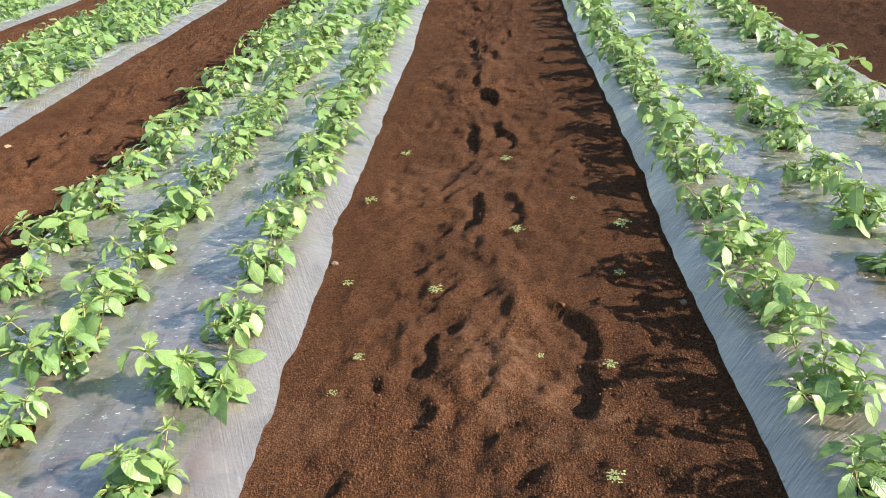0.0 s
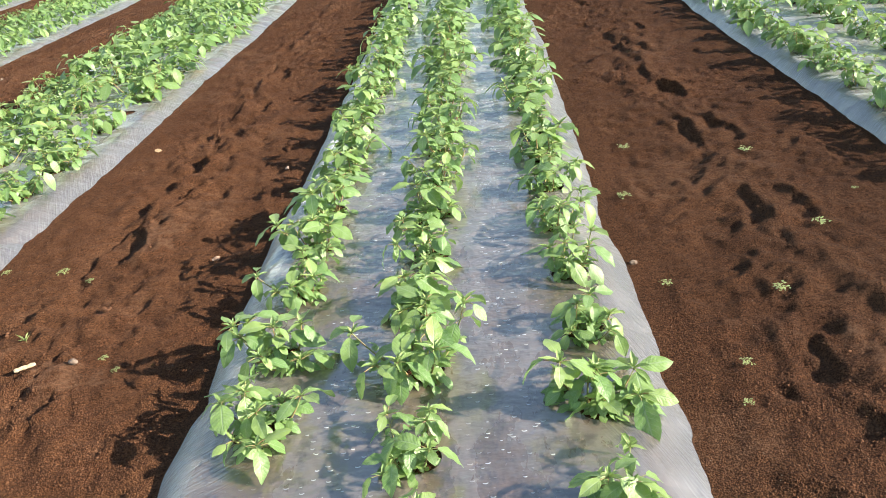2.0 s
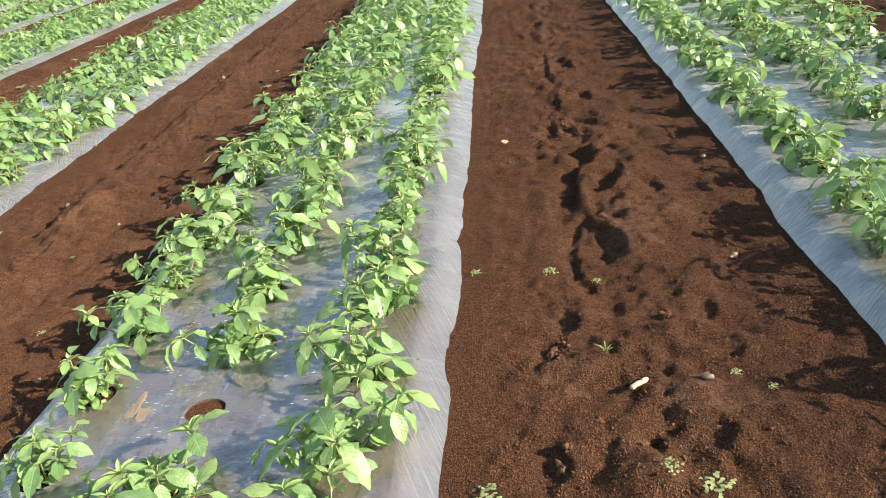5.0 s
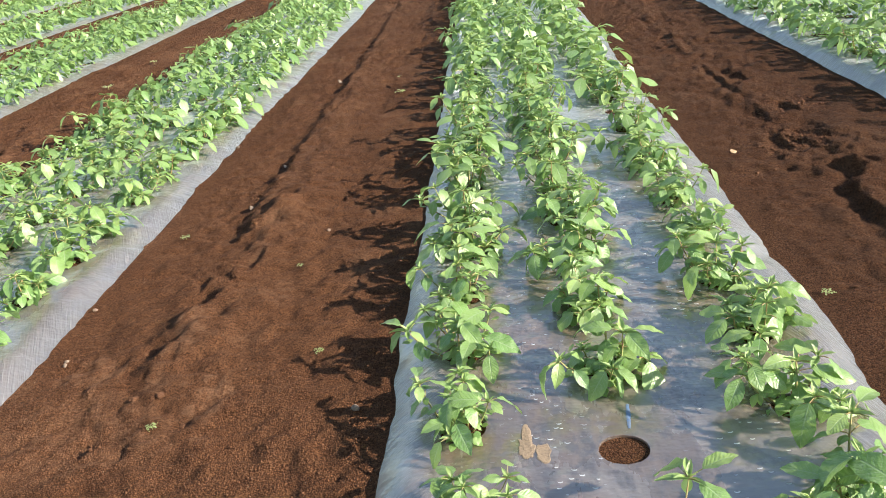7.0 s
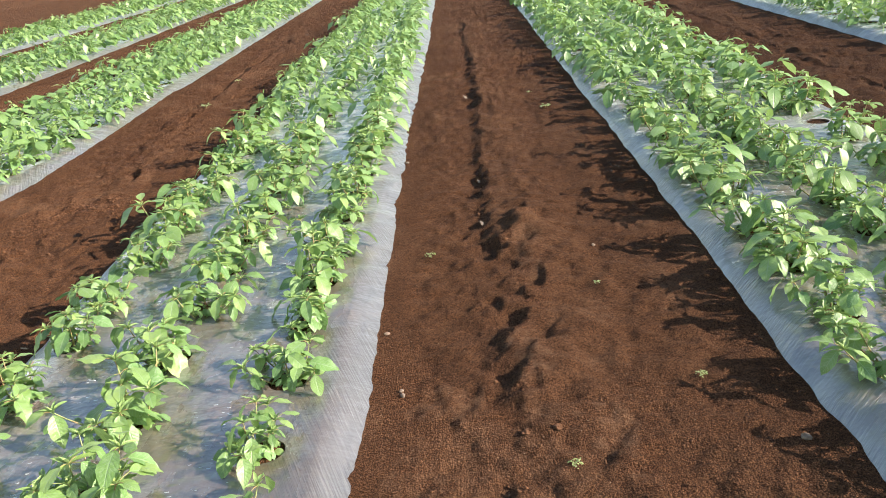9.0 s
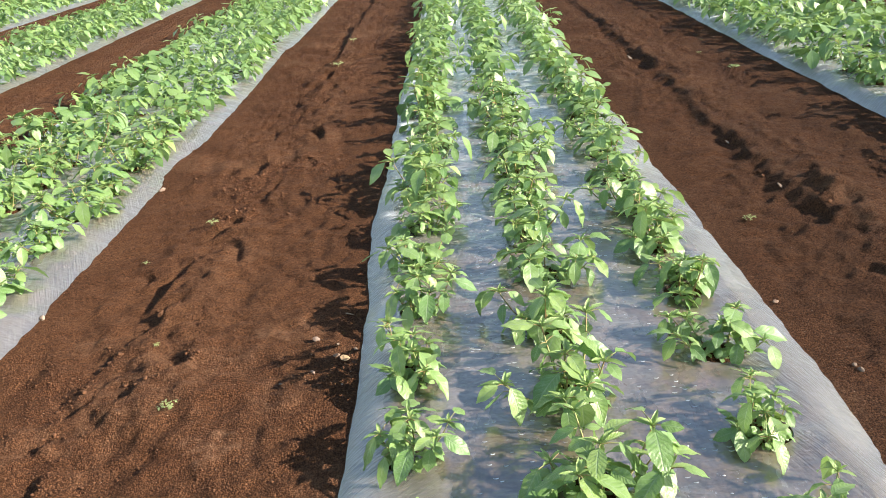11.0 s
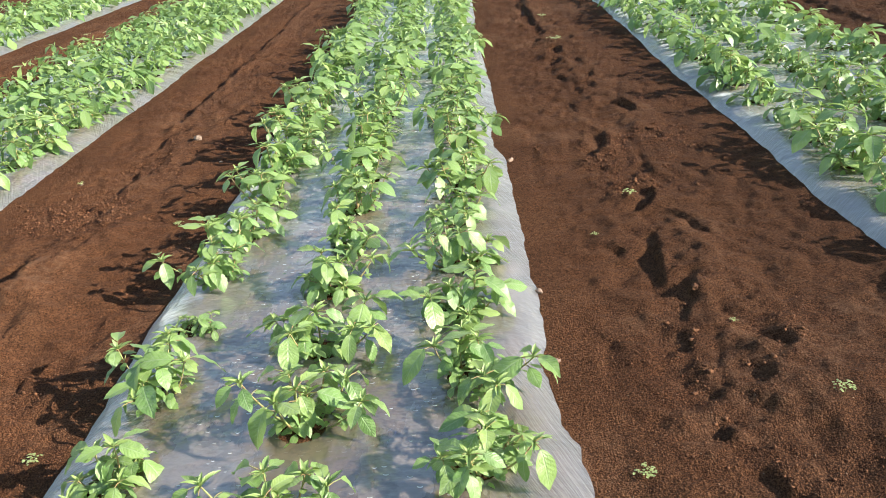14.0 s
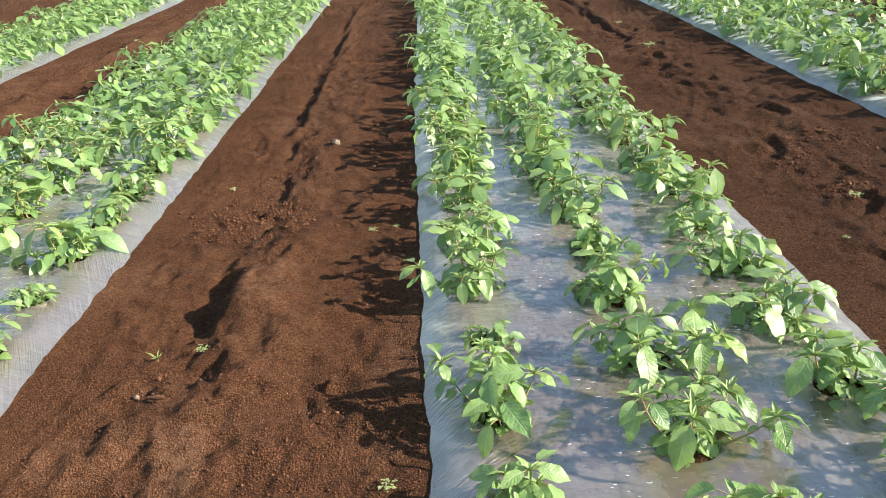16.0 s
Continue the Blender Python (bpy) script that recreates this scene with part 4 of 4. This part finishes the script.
STEMS = [stems_mesh([st for limb in g[0] for st in limb[0]]) for g in GROWN]
BRANCHES = [[(stems_mesh(limb[0]), leaves_mesh("small_leaves", limb[2], MIDDLE, LEAF)) for limb in g[0]] for g in GROWN]
FOLIAGE = [leaves_mesh("foliage", all_leaves(g), MIDDLE, LEAF) for g in GROWN]
ROW_FOLIAGE = [leaves_mesh("row_foliage", thinned(g, 3), COARSE, LEAF) for g in GROWN]
DISTANT = [leaves_mesh("distant_foliage", thinned(g, 4), FLAT, LEAF) for g in GROWN]
FARTHEST = [leaves_mesh("farthest_foliage", thinned(g, 6, 2), FLAT, LEAF) for g in GROWN]
BASAL = [leaves_mesh("basal_leaves", g[1], ROUGH, LEAF) for g in GROWN]
LABEL = "bushy young green plant with veined oval leaves in a film hole"


def leafy_plant(kind):
    """A plant whose branches and large leaves are parts of their own."""
    plant = tagged(new("crop_plant"), LABEL, "crop plant", "crop plants in rows")
    for (stem, small), (_, leaves, _) in zip(BRANCHES[kind], GROWN[kind][0]):
        branch = part("branch", stem, None, plant, "tan-green branch with thin leaf stalks")
        for shape, m, age in leaves:
            part("leaf", LEAF_MESH[shape, age], None, branch).matrix_basis = m
        part("small_leaves", small, None, branch, "yellow-green cluster of young tip leaves")
    part("basal_leaves", BASAL[kind], None, plant, "small round leaves crowded at the base")
    return plant


def simple_plant(kind):
    plant = tagged(new("crop_plant"), LABEL, "crop plant", "crop plants in rows")
    part("stem", STEMS[kind], None, plant, "thin pale green branching stems")
    part("foliage", FOLIAGE[kind], None, plant)
    return plant


# places that differ from the rest: (bed, row, nearest y) -> size; 0 is an empty hole
ODD = [(1, 0, 0.93, 0.0), (1, 1, 1.07, 0.75), (1, 2, 0.93, 0.85), (2, 1, 1.55, 0.0), (4, 0, 2.45, 0.45), (4, 0, 1.91, 0.85), (5, 2, 2.81, 0.55), (2, 2, 3.72, 0.0), (5, 2, 3.33, 0.8),
       (3, 2, 1.84, 0.75), (3, 0, 1.86, 0.80), (3, 0, 2.13, 0.88), (2, 2, 1.39, 1.12), (2, 2, 1.66, 1.0), (2, 1, 1.83, 1.08),
       (1, 1, 1.36, 1.12), (1, 1, 1.63, 1.05), (1, 0, 1.20, 0.95), (1, 2, 1.20, 1.08), (3, 1, 2.01, 1.1), (4, 0, 2.2, 0.98), (4, 2, 1.93, 0.85), (4, 2, 2.2, 1.02), (4, 1, 2.06, 1.0), (4, 1, 1.79, 0.95), (2, 0, 1.93, 1.0), (2, 0, 1.66, 0.85), (2, 0, 1.39, 0.8)]
NEAR = {0: 2.3, 1: 2.5, 2: 2.7, 3: 3.0, 4: 3.05}  # bed: farthest y with leaves as parts
spots = []
for bed in range(len(BEDS)):
    for row, (cx, phase) in enumerate(row_places(bed)):
        k = -1
        while True:
            y = phase + k * PITCH
            k += 1
            if y > 21.5:
                break
            size = (0.92 + 0.04 * min(y - 1, 6) + 0.06 * (bed == 2) + 0.02 * (bed == 4) + 0.07 * (bed == 5) + 0.12 * (bed == 6) - 0.1 * (bed == 0)) * rng.uniform(0.88, 1.14)
            for b, rw, oy, s in ODD:
                if b == bed and rw == row and abs(oy - y) < PITCH * 0.5:
                    size = s
            if size == 0.0:
                continue
            size *= 1.0 + 0.05 * smooth((y - 2.2) / 2.0)
            spots.append((bed, row, cx + rng.normal(0, 0.008), y + rng.normal(0, 0.01), size, rng.uniform(0, 2 * math.pi), int(rng.integers(len(KINDS)))))

first_leafy, first_simple, far = {}, {}, []
for bed, row, x, y, size, turn, kind in spots:
    z = float(film_height(bed, np.array([x]), np.array([y]))[0]) - 0.012
    m = Matrix.LocRotScale((x, y, z), Euler((0, 0, turn)), (size, size, size))
    lowest = {0: 0.5, 1: 0.5, 2: 1.0, 3: 1.2, 4: 1.4, 5: 1.8}.get(bed, 99)
    if lowest < y < NEAR.get(bed, 0) and not (bed == 0 and row == 2):
        made, store = leafy_plant, first_leafy
    elif lowest < y < 4.6:
        made, store = simple_plant, first_simple
    else:
        far.append((x, y, z, size, turn, kind))
        continue
    if kind not in store:
        ob = store[kind] = made(kind)
    else:
        ob = copy_thing(store[kind], Matrix.Identity(4))
    ob.matrix_basis = m

# plants farther along the rows, too many to count
cache = {}
for kind, mesh in enumerate(ROW_FOLIAGE + DISTANT + FARTHEST):
    c = np.empty(len(mesh.vertices) * 3, np.float32)
    mesh.vertices.foreach_get("co", c)
    f = np.empty(len(mesh.loops), np.int32)
    mesh.loops.foreach_get("vertex_index", f)
    u = np.empty(len(mesh.loops) * 2, np.float32)
    mesh.uv_layers[0].data.foreach_get("uv", u)
    a = np.empty(len(mesh.vertices), np.float32)
    mesh.attributes["young"].data.foreach_get("value", a)
    cache[kind] = (c.reshape(-1, 3), f.reshape(-1, 4), u.reshape(-1, 2), a)
co, faces, uvs, ages, base = [], [], [], [], 0
for x, y, z, size, turn, kind in far:
    c, f, u, a = cache[kind + len(KINDS) * ((y > 5.8) + (y > 9.5))]
    s, q = math.sin(turn) * size, math.cos(turn) * size
    co.append(np.stack([x + c[:, 0] * q - c[:, 1] * s, y + c[:, 0] * s + c[:, 1] * q, z + c[:, 2] * size], 1))
    faces.append(f + base)
    uvs.append(u)
    ages.append(a)
    base += len(c)
mesh = array_mesh("crop_rows", np.concatenate(co), np.concatenate(faces), np.concatenate(ages), "young")
mesh.uv_layers.new(name="UVMap").data.foreach_set("uv", np.concatenate(uvs).ravel())
mesh.materials.append(LEAF)
tagged(new("crop_rows", mesh), "dense rows of leafy green crop plants farther along the beds", "crop plants", kind="stuff")


# ---- small things on the soil ----
def soil_at(x, y):
    return float(ground_height(np.array([x]), np.array([y]))[0][0])


def lump_mesh(name, seed, material, flat=0.7, detail=2, rough=0.25):
    bm = bmesh.new()
    bmesh.ops.create_icosphere(bm, subdivisions=detail, radius=1.0)
    off = Vector((seed * 3.1, seed * 1.7, seed * 2.3))
    for v in bm.verts:
        d = v.co.normalized()
        v.co *= 1 + rough * noise.noise(d * 1.3 + off) * 1.6 + rough * 0.5 * noise.noise(d * 3.1 + off)
        v.co.z *= flat
    mesh = bpy.data.meshes.new(name)
    bm.to_mesh(mesh)
    bm.free()
    mesh.materials.append(material)
    return mesh


# weeds: x, y, size
WEEDS = [(0.577, 1.939, 1.2), (0.172, 2.686, 1.2), (0.105, 1.714, 0.9), (0.188, 1.35, 0.8), (0.555, 2.518, 1.2), (0.758, 1.271, 0.9), (0.88, 1.937, 1.4),
         (0.355, 1.616, 1.1), (0.834, 1.659, 0.8), (0.091, 2.256, 1.2), (0.72, 0.94, 0.9), (0.61, 1.33, 0.5), (0.15, 1.22, 0.6), (0.76, 2.15, 0.5),
         (-1.488, 1.254, 1.6), (-1.557, 1.293, 1.1), (-1.721, 2.123, 1.1), (-1.93, 2.15, 0.9), (-1.89, 1.29, 1.4), (-1.60, 2.05, 0.7), (-1.36, 1.60, 0.7),
         (-1.30, 1.54, 0.6), (-3.209, 2.049, 0.7), (-3.537, 1.772, 0.8), (-3.844, 2.858, 1.0), (-3.249, 4.76, 1.6), (-3.36, 2.537, 0.6)]
MORE_WEEDS = [(-5.379, 2.095, 1.1), (-5.80, 1.917, 1.0), (-5.568, 3.152, 1.2), (-5.72, 2.90, 0.6), (-5.465, 5.788, 2.2), (-5.453, 6.624, 1.8), (-5.50, 2.37, 0.5),
              (-7.42, 2.55, 0.9), (-6.97, 2.06, 1.0), (-7.055, 3.235, 0.9), (-6.98, 3.24, 0.6), (-7.60, 3.72, 0.8), (-3.30, 5.2, 0.8), (-9.2, 7.5, 1.5)]


def weed_mesh(seed):
    r = random.Random(seed)
    leaves = []
    for arm in range(6):
        az, reach = arm * 1.05 + r.uniform(-0.3, 0.3), r.uniform(0.012, 0.024)
        for k in range(6):
            d = reach * (0.25 + 0.16 * k)
            at = (math.cos(az) * d + r.uniform(-0.003, 0.003), math.sin(az) * d + r.uniform(-0.003, 0.003), 0.004 + 0.010 * math.sin(2.4 * d / reach) + r.uniform(0, 0.003))
            size = r.uniform(0.005, 0.0085)
            leaves.append((k % 5, leaf_pose(at, az + (0.9 if k % 2 else -0.9) + r.uniform(-0.4, 0.4), r.uniform(-0.1, 0.5), size) @ Matrix.Diagonal((1, 1.5, 1, 1)), r.uniform(0.2, 1.0)))
    return leaves_mesh("weed_leaves", leaves, ROUGH, WEED)


weed_meshes = [weed_mesh(s) for s in (1, 2, 3)]
weed_stem = array_mesh("weed_stem", *[np.array(v) for v in tube([Vector((0, 0, -0.01)), Vector((0.001, 0, 0.004)), Vector((0, 0.001, 0.012))], [0.0012, 0.001, 0.0008])])
weed_stem.materials.append(STEM)
for k, (x, y, s) in enumerate(WEEDS + MORE_WEEDS):
    weed = tagged(new("weed_seedling"), "tiny pale green weed seedling growing in bare soil", "weed", "weeds in the paths")
    part("stem", weed_stem, None, weed)
    part("leaves", weed_meshes[k % 3], None, weed)
    weed.matrix_basis = Matrix.LocRotScale((x, y, soil_at(x, y) + 0.001), Euler((0, 0, k * 1.9)), (s * 0.85,) * 3)


def grass_seedling(x, y):
    blades = [(5 + k % 2, leaf_pose((0, 0, 0.002), k * 1.3 + 0.3, 0.95 - 0.1 * (k % 3), 0.024 + 0.005 * (k % 3)) @ Matrix.Diagonal((1, 0.4, 1, 1)), 0.6) for k in range(5)]
    weed = tagged(new("grass_seedling"), "slender light green grass seedling in bare soil", "weed")
    part("blades", leaves_mesh("blades", blades, FINE, WEED), None, weed)
    part("stem", weed_stem, None, weed)
    weed.matrix_basis = Matrix.Translation((x, y, soil_at(x, y) + 0.001))


grass_seedling(-7.53, 2.55)
grass_seedling(-1.62, 1.70)

STONES = [(0.043, 1.837, .010, 1), (0.966, 1.512, .010, 1), (-1.425, 1.574, .013, 1), (-1.219, 2.131, .012, 0), (-3.896, 2.071, .007, 1), (-3.956, 2.375, .007, 0),
          (-3.321, 2.822, .007, 0), (-3.98, 3.97, .010, 1), (-5.91, 3.614, .013, 0), (-5.914, 2.60, .010, 0), (-5.91, 2.28, .008, 0), (-7.25, 4.146, .022, 1),
          (-7.08, 3.871, .008, 1), (-7.599, 3.718, .008, 1), (-3.08, 1.80, .010, 1), (-3.90, 2.09, .006, 1), (-7.53, 2.40, .008, 1), (-5.03, 2.27, .007, 0), (-1.13, 2.84, .010, 0), (-8.0, 5.8, .02, 0), (-7.86, 3.75, .012, 0),
          (-4.989, 2.306, .006, 1), (-5.148, 2.175, .004, 1), (-5.005, 2.158, .003, 1), (-5.092, 2.352, .009, 0), (-5.033, 2.321, .004, 1), (-5.078, 2.207, .006, 0)]
stone_meshes = [lump_mesh("stone", 2, STONE), lump_mesh("stone", 5, PALE)]
for k, (x, y, s, pale) in enumerate(STONES):
    ob = tagged(new("stone", stone_meshes[pale]), "small pale stone lying on the soil" if pale else "small brown stone lying on the soil", "stone", "stones on the soil")
    ob.matrix_basis = Matrix.LocRotScale((x, y, soil_at(x, y) + s * 0.35), Euler((0.2, 0.1, k * 1.3)), (s * 1.1, s * 0.85, s * 0.85))

# lumps of soil turned up by the boots: x, y, half width, half length, half height, turn
LUMPS = [(-1.738, 1.735, .013, .018, .010, 40), (-1.747, 1.726, .008, .010, .008, 0), (-1.750, 1.344, .012, .020, .011, -20), (-1.735, 1.392, .009, .013, .009, 15),
         (-1.664, 1.482, .010, .009, .006, 0), (-1.459, 1.848, .012, .015, .010, 30), (-7.472, 2.371, .022, .008, .008, 12), (-5.540, 2.530, .007, .012, .007, 24),
         (-3.556, 1.881, .008, .009, .006, 0), (-3.624, 1.881, .007, .009, .005, 50)]
for k, (x, y, a, b, h, turn) in enumerate(LUMPS):
    ob = tagged(new("soil_lump", lump_mesh("soil_lump", 11 + k, DAMP, 1.0, 3, 0.5)), "loose lump of damp red-brown soil beside a footprint", "soil lump", "soil lumps in the paths")
    ob.matrix_basis = Matrix.LocRotScale((x, y, soil_at(x, y) + 0.35 * h), Euler((0, 0, -radians(turn))), (a, b, h))

# specks of white plastic in the furrow
for x, y, s in ((-3.664, 3.085, .010), (-3.659, 3.612, .009), (-3.681, 5.245, .014)):
    ob = tagged(new("plastic_scrap", lump_mesh("plastic_scrap", 9, PALE, 0.3, 2)), "tiny crumpled white plastic scrap in a furrow", "scrap")
    ob.matrix_basis = Matrix.LocRotScale((x, y, soil_at(x, y) + s * 0.2), Euler((0.5, 0.3, 0.7)), (s, s * 1.5, s))


def dry_stalk(x, y, length, heading):
    """A broken piece of pith: a thick rough rod with split ends."""
    points = [Vector((length * (f - 0.5), 0.0015 * math.sin(f * 6), 0)) for f in np.linspace(0, 1, 9)]
    co, faces = tube(points, [0.0062 * (0.72 if k in (0, 8) else 1 + 0.14 * math.sin(k * 2.2)) for k in range(9)], 9)
    mesh = bpy.data.meshes.new("stalk_piece")
    mesh.from_pydata([tuple(c) for c in co], [], faces + [tuple(range(8, -1, -1)), tuple(72 + n for n in range(9))])
    mesh.materials.append(STRAW)
    ob = tagged(new("stalk_piece", mesh), "short broken pale dry stalk lying on the soil", "plant stalk")
    ob.matrix_basis = Matrix.LocRotScale((x, y, soil_at(x, y) + 0.008), Euler((0, 0.08, heading)), (1, 1, 0.85))


dry_stalk(-1.566, 1.584, 0.052, 0.75)


def dry_leaf(x, y, size, heading):
    mesh = leaves_mesh("dry_leaf", [(2, Matrix.Diagonal((size, size * 1.3, size, 1)), 0.0)], FINE, DRY)
    ob = tagged(new("dry_leaf", mesh), "small curled brown dry leaf on the ground", "dead leaf")
    ob.matrix_basis = Matrix.LocRotScale((x, y, soil_at(x, y) + size * 0.18), Euler((0.3, 0.1, heading)), None)


dry_leaf(-1.842, 3.272, 0.036, 0.3)
dry_leaf(-5.018, 2.466, 0.034, 1.9)
dry_leaf(-5.020, 2.252, 0.026, 0.4)

# dried mud splashed on one film: a run and two cracked pools, thin as a coat of paint
bm = bmesh.new()
for cx, cy, a, b, uneven in ((-2.709, 1.612, 0.010, 0.050, 0.22), (-2.711, 1.588, 0.016, 0.030, 0.55), (-2.680, 1.572, 0.014, 0.028, 0.40)):
    ring, inner = [], []
    for n in range(28):
        w = n * math.pi / 14
        k = 1 + uneven * noise.noise(Vector((cx * 40 + 1.6 * math.cos(w), cy * 40 + 1.6 * math.sin(w), 0))) + 0.3 * uneven * noise.noise(Vector((9 * math.cos(w), 9 * math.sin(w), cx * 70)))
        for shrink, lift, store in ((1.0, 0.0005, ring), (0.90, 0.0011, inner)):
            px, py = cx + a * k * shrink * math.copysign(abs(math.cos(w)) ** 0.65, math.cos(w)), cy + b * k * shrink * math.sin(w)
            store.append(bm.verts.new((px, py, float(film_height(2, np.array([px]), np.array([py]))[0]) + lift)))
    for n in range(28):
        bm.faces.new((ring[n], ring[(n + 1) % 28], inner[(n + 1) % 28], inner[n]))
    bm.faces.new(inner)
mesh = bpy.data.meshes.new("mud_splash")
bm.to_mesh(mesh)
bm.free()
mesh.materials.append(MUD)
tagged(new("mud_splash", mesh), "dried tan mud splash on the mulch film", "mud")

# a faint run of blue dye on the same film
bm = bmesh.new()
rails = []
for n in range(13):
    f = n / 12
    cx, cy, half = -2.501 - 0.009 * f, 1.704 - 0.075 * f, 0.0045 * (0.35 + 0.65 * math.sin(math.pi * (0.12 + 0.8 * f))) * (1 + 0.5 * noise.noise(Vector((f * 9, 3, 0))))
    rails.append([bm.verts.new((cx + k * half, cy, float(film_height(2, np.array([cx]), np.array([cy]))[0]) + (0.0007 if k else 0.0012))) for k in (-1, 0, 1)])
for low, high in zip(rails, rails[1:]):
    for k in range(2):
        bm.faces.new((low[k], high[k], high[k + 1], low[k + 1]))
mesh = bpy.data.meshes.new("dye_streak")
bm.to_mesh(mesh)
bm.free()
mesh.materials.append(BLUE)
tagged(new("dye_streak", mesh), "faint blue dye streak above an empty film hole", "stain")

# ---- loose crumbs of soil all over the paths, thicker round the marks ----
octa = np.array([(1, 0, 0), (-1, 0, 0), (0, 1, 0), (0, -1, 0), (0, 0, 1), (0, 0, -1)], float)
octa_faces = np.array([(0, 2, 4), (2, 1, 4), (1, 3, 4), (3, 0, 4), (2, 0, 5), (1, 2, 5), (3, 1, 5), (0, 3, 5)], np.int32)
CLOD_FORM = lump_mesh("clod", 4, CLOD, 0.8, 2, 0.4)
near_marks = np.array([m for m in ALL_MARKS if m[1] < 4.0])
count = 16000
pick = near_marks[rng.integers(len(near_marks), size=count)]
w, r = rng.uniform(0, 6.283, count), rng.normal(1.2, 0.4, count)
by_marks = np.stack([pick[:, 0] + (0.03 + pick[:, 5]) * r * np.cos(w), pick[:, 1] + (0.02 + pick[:, 3]) * r * np.sin(w)], 1)
count = 34000
beside = rng.integers(0, 5, count)
low, high = np.array([b[1] for b in BEDS])[beside + 1] + 0.02, np.array([b[0] for b in BEDS])[beside] - 0.02
spread = np.stack([low + (high - low) * rng.random(count), 0.85 + 2.3 * rng.random(count) ** 1.4], 1)
beyond = rng.integers(0, 5, 7000)
low, high = np.array([b[1] for b in BEDS])[beyond + 1] + 0.05, np.array([b[0] for b in BEDS])[beyond] - 0.05
middle = 0.5 + 0.5 * np.clip(rng.normal(0, 0.4, 7000), -1, 1)
ahead = np.stack([low + (high - low) * middle, 2.6 + 5.0 * rng.random(7000) ** 1.2], 1)
places = np.concatenate([by_marks, spread, ahead])
for bed in range(len(BEDS)):
    places = places[~((places[:, 0] > BEDS[bed][0] - 0.01) & (places[:, 0] < BEDS[bed][1] + 0.01))]
pz, pressed = ground_height(places[:, 0].copy(), places[:, 1].copy())
bare = rng.random(len(places)) > 1.1 * pressed  # few lie on trodden crusts
places, pz = places[bare], pz[bare]
size = np.exp(rng.normal(math.log(0.0019), 0.30, len(places))).clip(0.0011, 0.0038)
size = np.where(places[:, 1] > 3.2, 1.9 * size, size)
spin = rng.uniform(0, 6.283, len(places))
shape = octa[None] * rng.uniform(0.65, 1.3, (len(places), 6, 1)) + rng.normal(0, 0.16, (len(places), 6, 3))
ca, sa = (np.cos(spin) * size)[:, None], (np.sin(spin) * size)[:, None]
co = np.stack([places[:, 0:1] + shape[:, :, 0] * ca - shape[:, :, 1] * sa, places[:, 1:2] + shape[:, :, 0] * sa + shape[:, :, 1] * ca,
               pz[:, None] + size[:, None] * (shape[:, :, 2] * 0.9 + 0.35)], -1).reshape(-1, 3)
faces = (octa_faces[None] + (np.arange(len(places), dtype=np.int32) * 6)[:, None, None]).reshape(-1, 3)
# larger clods broken out of the walls of the treads
round_co, round_faces = [np.array([v.co for v in CLOD_FORM.vertices]), np.array([tuple(f.vertices) for f in CLOD_FORM.polygons], np.int32)]
walls = near_marks[near_marks[:, 6] > 0.013]
pick = walls[rng.integers(len(walls), size=420)]
bend, off = np.radians(pick[:, 2]), rng.uniform(-1.2, 1.2, 420)
out = pick[:, 4] * (1 - np.clip(off, -1, 1) ** 2) + rng.normal(0.005, 0.03, 420)
clods = np.stack([pick[:, 0] + out * np.cos(bend) + off * pick[:, 3] * np.sin(bend), pick[:, 1] - out * np.sin(bend) + off * pick[:, 3] * np.cos(bend)], 1)
clod_z = ground_height(clods[:, 0].copy(), clods[:, 1].copy())[0]
clod_size = np.exp(rng.normal(math.log(0.0031), 0.32, 420)).clip(0.0022, 0.0062)
shape = round_co[None] * (1 + 0.42 * lattice(round_co[None, :, 0] * 1.9 + np.arange(420)[:, None] * 3.7, round_co[None, :, 1] * 1.9 + round_co[None, :, 2] * 2.1, 61)[..., None])
clod_co = np.concatenate([clods, (clod_z + 0.3 * clod_size)[:, None]], 1)[:, None] + shape * clod_size[:, None, None] * rng.uniform(0.7, 1.25, (420, 1, 3))
faces = np.concatenate([faces, (round_faces[None] + (np.arange(420, dtype=np.int32) * len(round_co))[:, None, None] + len(co)).reshape(-1, 3)])
co = np.concatenate([co, clod_co.reshape(-1, 3)])
crumbs = new("soil_crumbs", array_mesh("soil_crumbs", co, faces))
crumbs.data.materials.append(CLOD)
tagged(crumbs, "loose red-brown crumbs of soil scattered over the paths", "soil", kind="stuff")
